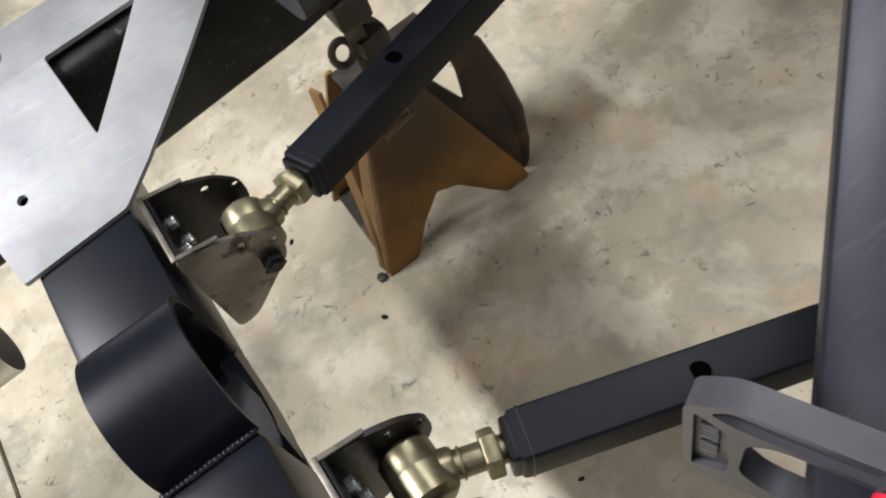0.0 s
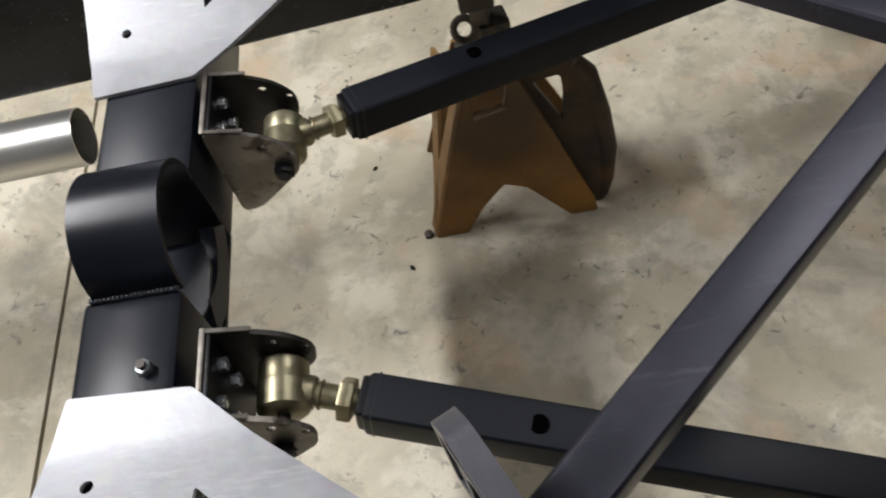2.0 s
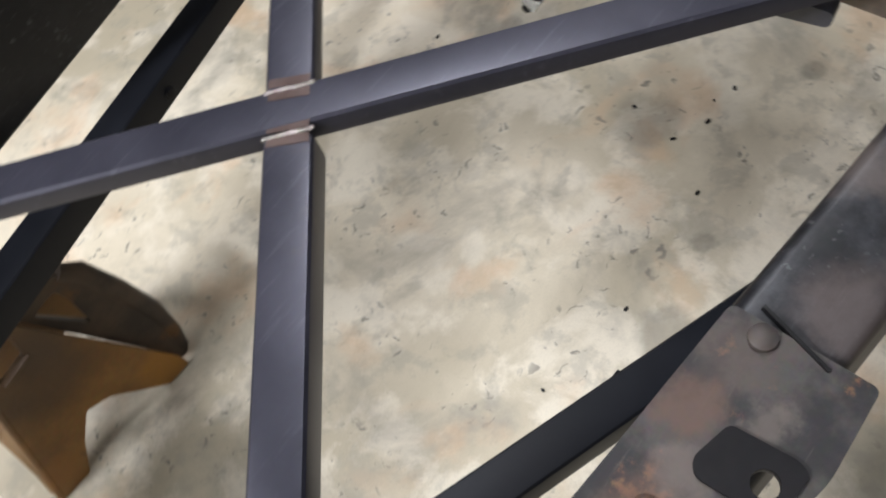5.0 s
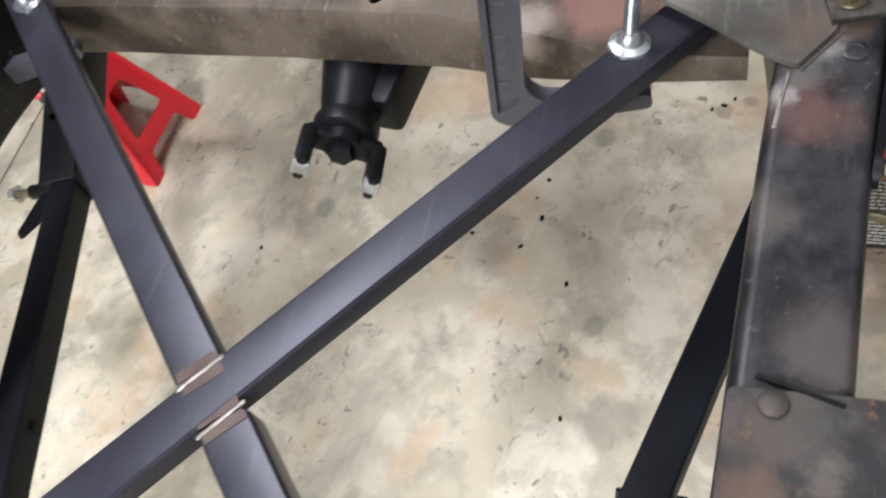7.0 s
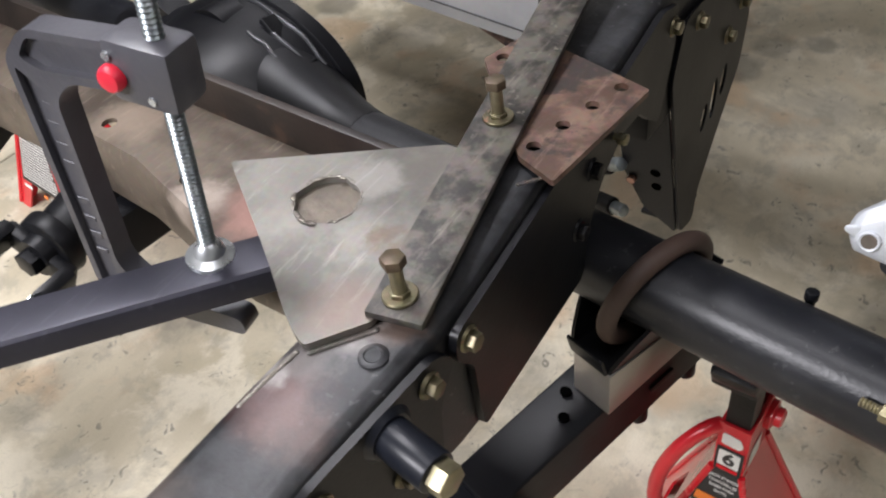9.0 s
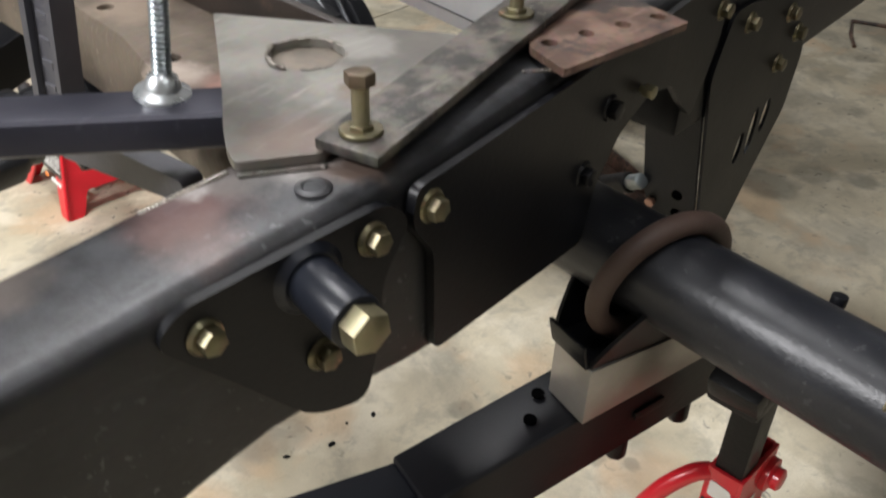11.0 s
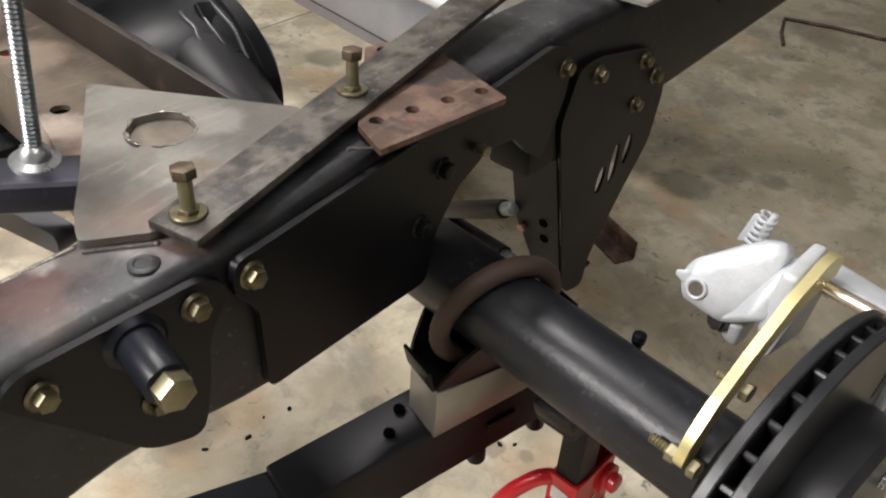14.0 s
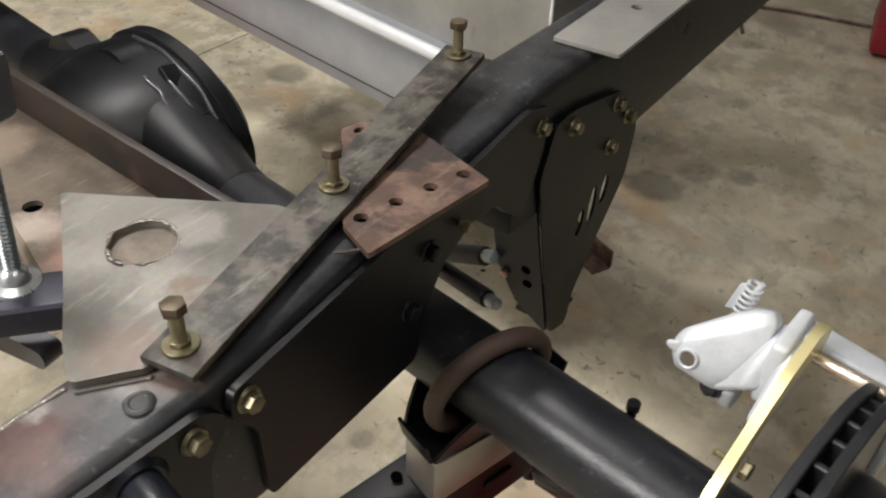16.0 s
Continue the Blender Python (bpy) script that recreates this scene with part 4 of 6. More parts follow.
part("bottom_plate", box((0.016, 0.492, 0.498), (0.094, 0.14, 0.007), 0.002), BLACK_TUBE, tm)
part("saddle_lip", pipe_shell((0.050, 0.490, 0.604), (0.066, 0.490, 0.604), 0.100, 0.034, 30, (140.0, 220.0)), BLACK_TUBE, tm)
shelf = bmesh.new()
for x, y, z in ((0.024, 0.502, 0.566), (0.060, 0.508, 0.563), (0.066, 0.484, 0.557), (0.065, 0.446, 0.552), (0.060, 0.432, 0.552), (0.040, 0.444, 0.566)):
    shelf.verts.new((x, y, z))
    shelf.verts.new((x, y, z - 0.005))
bmesh.ops.convex_hull(shelf, input=shelf.verts[:])
part("shelf", shelf, BLACK_TUBE, tm, "folded black gusset under the hump")
part("weld", weld_bead((-0.018, 0.425, 0.6165), (0.064, 0.425, 0.6165), 0.0038, 0.004), BLACK_TUBE, tm, kind="stuff")
part("weld", weld_bead((-0.018, 0.555, 0.6165), (0.060, 0.555, 0.6165), 0.0038, 0.004), BLACK_TUBE, tm, kind="stuff")
part("nut", hex_bolt((0.040, 0.349, 0.6155), (0, 0, 1), 0.013, 0.008), SCREW_ZINC, tm, "bright zinc nut")
part("stud", cyl((0.040, 0.349, 0.620), (0.040, 0.349, 0.628), 0.0042, seg=14), OLD_IRON, tm)


def side_wing(dy, dx, label):
    """Aluminium plate that ties the crossmember to the rail."""
    ob = thing("tie_plate", (0.0, 0.80, 0.63), label, "plate", "aluminium tie plates")
    window = round_poly([(0.082, 0.848), (0.084, 0.752), (0.186, 0.848)], 0.004)
    bm = plate(round_poly([(-0.036, 0.658), (0.072, 0.664), (0.124, 0.712), (0.312, 0.864), (0.335, 0.918), (-0.064, 0.925), (-0.100, 0.864), (-0.060, 0.866), (-0.046, 0.72)], 0.004), 0.005,
               Matrix.Identity(4), [circle(-0.004, 0.739, 0.0055, 14), window])
    for k in range(12):
        bmesh.ops.bisect_plane(bm, geom=bm.verts[:] + bm.edges[:] + bm.faces[:], plane_co=(0, 0.70 + 0.0135 * k, 0), plane_no=(0, 1, 0))
    for v in bm.verts:
        v.co.z += 0.6165 + 0.042 * max(0.0, min(1.0, (v.co.y - 0.70) / 0.15)) ** 1.3
    bm.transform(Matrix.Translation((dx, dy, 0)))
    part("sheet", bm, ALUMINIUM, ob)
    for x, y in ((-0.047, 0.889), (0.034, 0.888), (0.24, 0.885)):
        part("bolt", hex_bolt((x + dx, y + dy, 0.6635), (0, 0, 1), 0.015, 0.008, washer=0.013, turn=x * 300), GOLD, ob, "yellow zinc hexagon bolt")
    return ob


side_wing(0.016, -0.010, "brushed aluminium tie plate with a triangular window, bolted to the rail")
flip = True
side_wing(0.022, 0.012, "brushed aluminium tie plate with a triangular window, beside the clamp")
flip = False


def link_bracket(y, dx, label, painted):
    ob = thing("link_bracket", (0.07 + dx, y, 0.50), label, "bracket", "link brackets")
    ear = round_poly([(0.068, 0.617), (0.108, 0.605), (0.134, 0.590), (0.152, 0.566), (0.149, 0.538), (0.090, 0.487), (0.068, 0.484)], 0.012)
    holes = [circle(0.145, 0.566, 0.0042, 12), circle(0.120, 0.583, 0.0048, 12), circle(0.124, 0.532, 0.0042, 12)]
    for k, name in ((-1, "near_ear"), (1, "far_ear")):
        mm = Matrix(((1, 0, 0, dx), (0, 0, 1, y + k * 0.040 - 0.0025), (0, 1, 0, 0), (0, 0, 0, 1)))
        part(name, plate(ear, 0.005, mm, holes), STAINLESS if k < 0 else DARK_EAR, ob)
        edge_y = y + k * 0.040
        part("ground_edge", box((0.089 + dx, edge_y, 0.6133), (0.042, 0.0046, 0.002), 0.0005, 0, 1, 0, 10.8), STAINLESS, ob)
    part("back_plate", box((0.0745 + dx, y, 0.556), (0.005, 0.075, 0.120), 0.001), painted, ob)
    part("ground_edge", box((0.0700 + dx, y, 0.6172), (0.005, 0.085, 0.0025), 0.0008), STAINLESS, ob, "bright ground edge")
    for z in (0.594, 0.562):
        for k in (-0.018, 0.018):
            part("stud", hex_bolt((0.077 + dx, y + k, z), (1, 0, 0), 0.011, 0.008), ZINC, ob, "zinc nut")
    part("pivot_bolt", cyl((0.137, y - 0.055, 0.545), (0.137, y + 0.055, 0.545), 0.0065, seg=16), BLACK, ob)
    for k in (-1, 1):
        part("nut", hex_bolt((0.137, y + k * 0.0435, 0.545), (0, k, 0), 0.019, 0.009), BLACK if k < 0 else GOLD, ob)
    return ob


link_bracket(0.336, 0.018, "raw steel link bracket on the black crossmember", BLACK)
link_bracket(0.643, 0.004, "raw steel link bracket with slotted holes on the crossmember", BLACK)


def trailing_arm(front, bend, rear, out, label):
    """A square-tube link from its rod end to the sleeve under the axle; out: the outer side's sign."""
    front, bend, rear = Vector(front), Vector(bend), Vector(rear)
    d = (bend - front).normalized()
    ob = thing("trailing_arm", bend, label, "trailing arm", "trailing arms")
    start = front + d * 0.076
    part("tube", square_tube(start, bend + d * 0.02 + Vector((0, -out * 0.008, 0)), 0.044, 0.046, 0.006), ARM_BLACK, ob)
    part("end_plug", square_tube(start - d * 0.006, start + d * 0.004, 0.038, 0.040, 0.004), BLACK, ob)
    # hole in the top wall, a black disc painted for its shaded inside
    hp = front.lerp(bend, 0.217) + Vector((0, 0, 0.0234))
    part("hole", cyl(hp - Vector((0, 0, 0.003)), hp + Vector((0, 0, 0.0008)), 0.0088, seg=24), HOLE_SHADE, ob, smooth=0)
    part("rod_end", lathe([(0.010, -0.027), (0.019, -0.026), (0.0238, -0.022), (0.0240, 0.001), (0.0228, 0.0016), (0.0228, 0.0022), (0.0232, 0.0028), (0.0232, 0.022), (0.019, 0.026), (0.010, 0.027)], axes(front, (0, 1, 0)), 40), GOLD, ob, "yellow zinc rod end")
    part("shank", lathe([(0.0160, 0.010), (0.0160, 0.026), (0.0145, 0.029), (0.0120, 0.0295), (0.0118, 0.033), (0.0138, 0.0335), (0.0138, 0.035), (0.0118, 0.0355), (0.0116, 0.072)], axes(front, d), 28), GOLD, ob)
    part("jam_nut", hex_bolt(front + d * 0.0515, d, 0.035, 0.0135, turn=10), GOLD, ob, "yellow zinc jam nut")
    part("end_seam", square_tube(start + d * 0.009, start + d * 0.0105, 0.0444, 0.0464, 0.0062), AXLE_PAINT, ob, "fine seam near the tube's end")
    # sleeve
    e = (rear - bend).normalized()
    sl = square_tube(bend + Vector((0, 0, -0.008)), rear, 0.062, 0.075, 0.006)
    part("sleeve", sl, BLACK, ob)
    part("sleeve_weld", sweep([bend + Vector((0.004, -0.030, 0.030)), bend + Vector((0.001, -0.0335, 0.01)), bend + Vector((0.010, -0.0335, -0.035))], 0.0028), BLACK_TUBE, ob)
    part("side_skin", add_box(bmesh.new(), axes((bend + rear) / 2 + Vector((0.05, out * 0.0325, -0.004)), rear - bend, (0, 0, 1)), (0.062, 0.003, (rear - bend).length * 0.66), 0.001), DARK_RED, ob, "dull dark red side")
    # Uncut slot: black colour replaces the shade within.
    part("slot", add_box(bmesh.new(), axes(bend.lerp(rear, 0.62) + Vector((0, out * 0.0345, -0.002)), rear - bend, (0, 0, 1)), (0.010, 0.003, 0.034), 0.004), BLACK_MATT, ob)
    # Black discs on the sleeve for the shade in its top holes.
    for k in (0.30, 0.38):
        c = bend.lerp(rear, k) + Vector((0, out * (0.010 if k < 0.35 else -0.01), 0.0378))
        part("hole", cyl(c - Vector((0, 0, 0.002)), c + Vector((0, 0, 0.0005)), 0.0058, seg=20), HOLE_SHADE, ob, smooth=0)
    for k in (0.58, 0.80):
        c = bend.lerp(rear, k) + Vector((0, out * 0.020, -0.034))
        part("peg", cyl(c, c + Vector((0.002, 0, -0.030)), 0.0105, seg=18, bev=0.003), BLACK, ob)
    # shock tab with its stud
    t0 = bend + Vector((-0.034, out * 0.030, -0.026))
    tab = plate(round_poly([(-0.062, 0.014), (-0.052, 0.026), (0.045, 0.030), (0.062, 0.012), (0.054, -0.018), (0.022, -0.026), (-0.026, -0.002)], 0.012), 0.005,
                axes(t0 + Vector((0.015, out * 0.016, -0.004)), (0.10, out * 0.06, 0.99), (1, 0, 0)), [circle(0.002, -0.005, 0.0105, 18)])
    part("shock_tab", tab, BLACK, ob)
    s0 = bend + Vector((0.020, out * 0.030, -0.026))
    sd = Vector((-0.12, out * 1.0, -0.08)).normalized()
    part("stud_boss", cyl(s0, s0 + sd * 0.066, 0.0120, seg=20, bev=0.002), BLACK, ob)
    part("stud", cyl(s0 + sd * 0.064, s0 + sd * 0.096, 0.0070, seg=16), GOLD, ob)
    part("stud_nut", hex_bolt(s0 + sd * 0.092, sd, 0.020, 0.013, flange=0.014), ZINC, ob, "bright zinc flange nut")
    for x in (0.62,):
        c = front.lerp(bend, x) + Vector((0, out * 0.022, -0.002))
        part("side_bolt", hex_bolt(c, (0, out, 0.1), 0.013, 0.010), BLACK, ob)
        c2 = front.lerp(bend, x) + Vector((0, -out * 0.022, -0.002))
        part("side_bolt", hex_bolt(c2, (0, -out, 0.1), 0.013, 0.012), BLACK, ob)
    return ob


trailing_arm((0.137, 0.347, 0.545), (1.147, 0.050, 0.380), (1.475, -0.055, 0.432), -1, "black square-tube trailing arm with a zinc rod end")
trailing_arm((0.137, 0.640, 0.545), (1.130, 1.055, 0.380), (1.455, 1.155, 0.432), 1, "black square-tube trailing arm with a zinc rod end")

# bare tube beyond the crossmember
tube = thing("exhaust_tube", (-0.6, 0.8, 0.40), "bare bright steel exhaust tube with an open end", "tube")
part("wall", pipe_shell((-0.172, 0.812, 0.432), (-1.10, 0.780, 0.440), 0.039, 0.0016, 48), RAW_TUBE, tube)


# ---------------------------------------------------------------- axle
AX = Vector((0.1270, 0.9919, 0.0))


def axle_at(y, dz=0.0):
    return Vector((1.333 + 0.128 * y, y, 0.572 + dz))


BACK = Vector((0.9919, -0.1270, 0.0))
axle = thing("rear_axle", axle_at(0.62, -0.15), "black painted rear axle with a cast differential housing", "axle")
part("axle_tube", cyl(axle_at(-0.275), axle_at(1.36), 0.0400, seg=48), AXLE_PAINT, axle)
dc = axle_at(0.555)
FLANGE = 0.050


def on_bell(front, deg, out=0.0):
    """A point on the cast bell: how far in front of the cover flange, and the angle round it (90 is up, 180 the near side)."""
    k = front / 0.185
    s = math.sqrt(max(0.0, 1 - k ** 2.3))
    a = radians(deg)
    wide, tall = 0.153 * s + out, 0.099 * s ** 0.85 + out
    return dc + BACK * (FLANGE - front) + AX * (wide * math.cos(a) * (1 - 0.10 * k)) + Vector((0, 0, tall * math.sin(a)))


bm = bmesh.new()
rings = []
for i in range(17):
    front = 0.183 * (i / 16) ** 0.8
    rings.append([bm.verts.new(on_bell(front, 360 * k / 56)) for k in range(56)])
for a, b in zip(rings, rings[1:]):
    for k in range(56):
        bm.faces.new((a[k], a[(k + 1) % 56], b[(k + 1) % 56], b[k]))
bm.faces.new(rings[0][::-1])
bm.faces.new(rings[-1])
bmesh.ops.recalc_face_normals(bm, faces=bm.faces)
part("housing", bm, BLACK, axle, "black cast differential housing", smooth=60)
for end, way in ((0.325, 1), (0.785, -1)):
    part("tube_bell", lathe([(0.0405, 0.0), (0.0415, 0.015), (0.0450, 0.040), (0.0520, 0.070), (0.0620, 0.100), (0.0740, 0.130), (0.0800, 0.160)], axes(axle_at(end), AX * way + BACK * 0.06), 48), BLACK, axle, smooth=60)
bm = bmesh.new()
rims = []
for off, grow in ((0.0, -0.004), (0.002, 0.0), (0.020, 0.0), (0.023, -0.004), (0.023, -0.030), (0.045, -0.045), (0.060, -0.085)):
    rims.append([bm.verts.new(dc + BACK * (FLANGE + off) + AX * ((0.159 + grow) * math.cos(2 * math.pi * k / 56)) + Vector((0, 0, (0.104 + grow * 0.8) * math.sin(2 * math.pi * k / 56)))) for k in range(56)])
for a, b in zip(rims, rims[1:]):
    for k in range(56):
        bm.faces.new((a[k], a[(k + 1) % 56], b[(k + 1) % 56], b[k]))
bm.faces.new(rims[0][::-1])
bm.faces.new(rims[-1])
bmesh.ops.recalc_face_normals(bm, faces=bm.faces)
part("cover", bm, BLACK, axle, "black bolted differential cover", smooth=40)
for k in range(10):
    a = radians(36 * k + 10)
    q = dc + BACK * (FLANGE + 0.022) + AX * (0.118 * math.cos(a)) + Vector((0, 0, 0.072 * math.sin(a)))
    part("cover_bolt", hex_bolt(q, BACK, 0.016, 0.009), BLACK, axle)
# Ribs are coloured paler than the housing to paint in their glints.
for front, d0, d1, rr in ((0.008, 75, 150, 0.0030), (0.030, 112, 196, 0.0032), (0.050, 112, 150, 0.0030)):
    part("rib", sweep([on_bell(front + 0.0015 * math.sin(k * 0.5), d0 + (d1 - d0) * k / 30, 0.001) for k in range(31)], rr, 10, squash=0.75), mat("rib_glint_tone", (0.030, 0.031, 0.034), (0.085, 0.087, 0.092), 0.34, 0.4, scale=40, fine_amt=0.15), axle, "raised cast rib lightened for its glint")
for deg, front, size in ((118, 0.022, (0.024, 0.034, 0.008)), (150, 0.022, (0.016, 0.026, 0.006))):
    p = on_bell(front, deg, -0.001)
    part("boss", add_box(bmesh.new(), axes(p, p - dc, BACK), size, 0.003, 3), BLACK, axle, "cast boss")
# lifting ear with its hole, on the far shoulder
ear = round_poly([(-0.078, -0.050), (-0.072, 0.012), (-0.048, 0.042), (-0.012, 0.054), (0.020, 0.044), (0.046, 0.030), (0.064, 0.044), (0.084, 0.068), (0.118, 0.080), (0.150, 0.070), (0.165, -0.010)], 0.016)
em = Matrix((-AX, Vector((0, 0, 1)), -BACK)).transposed().to_4x4()
em.translation = (1.449, 0.676, 0.598)
part("ear", plate(ear, 0.036, em, [circle(-0.042, -0.006, 0.012, 16)], 0.007), BLACK, axle, "cast ear with a hole")
pin0, pin1 = dc - BACK * 0.06 + AX * -0.02, Vector((1.080, 0.516, 0.580))
part("pinion_snout", cyl(pin0, pin1, 0.070, 0.028, 36, 0.004), BLACK, axle)
pd = (pin1 - pin0).normalized()
part("pinion_flange", cyl(pin1 - pd * 0.014, pin1 + pd * 0.006, 0.038, 0.036, 32, 0.003), BLACK, axle)
part("side_boss", square_tube((1.120, 0.486, 0.566), (1.310, 0.455, 0.575), 0.036, 0.060, 0.010), BLACK, axle)
part("pinion_nut", hex_bolt(pin1 + pd * 0.018, pd, 0.026, 0.014), BLACK, axle)
yoke = bmesh.new()
tw = Vector((-0.05, 0.86, 0.50)).normalized()
nn = pd.cross(tw)
add_cyl(yoke, pin1, pin1 + pd * 0.020, 0.024, 0.022, 24)
add_box(yoke, axes(pin1 + pd * 0.012, pd, tw), (0.086, 0.030, 0.016), 0.006)
for k in (-1, 1):
    c = pin1 + tw * k * 0.039 + pd * 0.034
    add_box(yoke, axes(c, pd, tw), (0.018, 0.034, 0.048), 0.006)
part("pinion_yoke", yoke, BLACK, axle, "black forged pinion yoke")
for k in (-1, 1):
    c = pin1 + tw * k * 0.039 + pd * 0.050
    part("yoke_cap", add_box(bmesh.new(), axes(c + pd * 0.006, pd, tw), (0.019, 0.022, 0.012), 0.003), ZINC, axle, "bright bearing strap")
    for j in (-1, 1):
        part("yoke_bolt", hex_bolt(c + nn * j * 0.013, pd, 0.010, 0.012), BLACK, axle)
part("vent_peg", cyl((1.350, -0.168, 0.565), (1.3545, -0.167, 0.594), 0.0042, seg=12, bev=0.001), BLACK, axle)
part("vent_cap", cyl((1.3545, -0.167, 0.591), (1.3555, -0.167, 0.600), 0.006, seg=12, bev=0.001), BLACK, axle)

# spring seat, ring and spacer on the arm
seat = thing("spring_seat", axle_at(-0.062, -0.06), "black folded steel spring seat under the axle tube", "bracket")
E1, E2 = Vector((0.954, -0.300, 0.0)), Vector((0.300, 0.954, 0.0))
sm = Matrix((E1, E2, Vector((0, 0, 1)))).transposed().to_4x4()
sm.translation = (1.266, -0.028, 0.4975)
prof = round_poly([(0.0, 0.0), (0.006, 0.020), (0.018, 0.044), (0.030, 0.060), (0.046, 0.068), (0.062, 0.046), (0.084, 0.046), (0.104, 0.066), (0.122, 0.050), (0.138, 0.026), (0.146, 0.0)], 0.005)
for y in (0.0, 0.046):
    mm = sm @ Matrix(((1, 0, 0, 0), (0, 0, 1, y), (0, 1, 0, 0), (0, 0, 0, 1)))
    cheek = plate(prof, 0.004, mm)
    for v in cheek.verts:
        v.co -= E2 * (0.36 if y == 0.0 else -0.2) * (v.co.z - 0.4975)
    part("cheek", cheek, BLACK, seat)
part("floor_plate", add_box(bmesh.new(), sm @ Matrix.Translation((0.073, 0.025, 0.0028)), (0.146, 0.046, 0.0055), 0.002), BLACK, seat)
part("end_lip", add_box(bmesh.new(), sm @ pose(-0.003, 0.025, 0.012, 0, -14, 0), (0.004, 0.046, 0.026), 0.002), BLACK, seat)
part("end_lip", add_box(bmesh.new(), sm @ pose(0.152, 0.025, 0.020, 0, 22, 0), (0.004, 0.046, 0.042), 0.002), BLACK, seat)
ring = thing("rubber_ring", axle_at(-0.08), "brown rubber isolator ring round the axle tube", "ring")
rc = axle_at(-0.042)
LEANING = (BACK - AX * 0.26).normalized()
part("band", sweep([rc + LEANING * (0.0565 * math.cos(a)) + Vector((0, 0, -0.006 + 0.0545 * math.sin(a))) - AX * (0.010 * math.sin(a)) for a in (radians(360 * i / 48) for i in range(48))], 0.0095, 14, True), RUST_RING, ring)
block = thing("spacer_block", (1.36, 0.0, 0.44), "bare aluminium spacer block between arm and spring seat", "block")
bm = bmesh.new()
for u, v, z in ((0, 0, 0.438), (0.146, 0, 0.457), (0, 0.048, 0.438), (0.146, 0.048, 0.457), (0, 0, 0.4972), (0.146, 0, 0.4972), (0, 0.048, 0.4972), (0.146, 0.048, 0.4972)):
    p = Vector((1.266, -0.030, 0)) + E1 * u + E2 * v
    bm.verts.new((p.x, p.y, z))
bmesh.ops.convex_hull(bm, input=bm.verts[:])
bmesh.ops.dissolve_limit(bm, angle_limit=radians(3), verts=bm.verts[:], edges=bm.edges[:])
bmesh.ops.bevel(bm, geom=bm.edges[:], offset=0.0012, segments=2, profile=0.5, affect="EDGES")
part("billet", bm, mat("raw_spacer_metal", (0.27, 0.25, 0.225), (0.40, 0.375, 0.345), 0.38, 0.55, scale=8, fine_amt=0.08, c3=(0.36, 0.27, 0.23), c3_scale=9, c3_from=0.58), block)

# ---------------------------------------------------------------- brake
rotor = thing("brake_rotor", axle_at(-0.31, -0.15), "vented dark coated brake rotor with a deep hat", "brake rotor")
rm = axes(axle_at(-0.305), -AX, (0, 0, 1))


def ring_disc(z0, z1, r0, r1, seg=72, bev=0.001):
    return lathe([(r0, z0), (r1 - bev, z0), (r1, z0 + bev), (r1, z1 - bev), (r1 - bev, z1), (r0, z1)], rm, seg)


part("inner_disc", ring_disc(0.0, 0.008, 0.078, 0.156), ROTOR, rotor)
part("outer_disc", ring_disc(0.0175, 0.0255, 0.070, 0.156), ROTOR, rotor)
vane_mesh = None
for k in range(40):
    a = 360 / 40 * k
    if vane_mesh is None:
        vane = part("vane", add_box(bmesh.new(), Matrix.Identity(4), (0.062, 0.0045, 0.0100), 0.001, 1), ROTOR, rotor)
        vane_mesh = vane.data
    else:
        vane = new("vane", vane_mesh)
        vane.parent = rotor
        vane.matrix_parent_inverse = rotor.matrix_basis.inverted()
    vane.matrix_basis = rm @ pose(0, 0, 0, 0, 0, a) @ pose(0.119, 0, 0.0128)
part("hat", lathe([(0.070, 0.010), (0.096, 0.0245), (0.0985, 0.030), (0.097, 0.053), (0.091, 0.059), (0.034, 0.060), (0.033, 0.054)], rm, 64), ROTOR, rotor, "black painted rotor hat")
part("hub", lathe([(0.034, 0.051), (0.034, 0.077), (0.028, 0.081), (0.004, 0.081)], rm, 32), ROTOR, rotor)
for k in range(5):
    q = rm @ pose(0, 0, 0, 0, 0, 72 * k + 40) @ Vector((0.060, 0, 0.059))
    nut = part("lug_nut", lathe([(0.0125, 0.018), (0.0135, 0.024), (0.0105, 0.030), (0.0105, 0.046), (0.0085, 0.0485), (0.0055, 0.049)], axes(q, -AX), 6), CHROME, rotor, "chrome lug nut", smooth=20)
    part("stud", thread(q, q - AX * 0.052, 0.006, 0.0024), CHROME, nut)

caliper_bracket = thing("caliper_bracket", (1.30, -0.26, 0.58), "gold zinc plated caliper bracket on the axle end", "bracket")
bmx = side_plane(1.25, -0.252, -0.128)
arc_out = [(1.250, 0.602), (1.255, 0.620), (1.276, 0.647), (1.311, 0.675), (1.352, 0.702), (1.392, 0.720), (1.412, 0.712), (1.410, 0.696)]
arc_in = [(1.362, 0.688), (1.323, 0.665), (1.288, 0.633), (1.271, 0.607), (1.262, 0.594)]
part("strap", plate(round_poly(arc_out + arc_in, 0.01), 0.008, bmx), GOLD_PLATE, caliper_bracket)
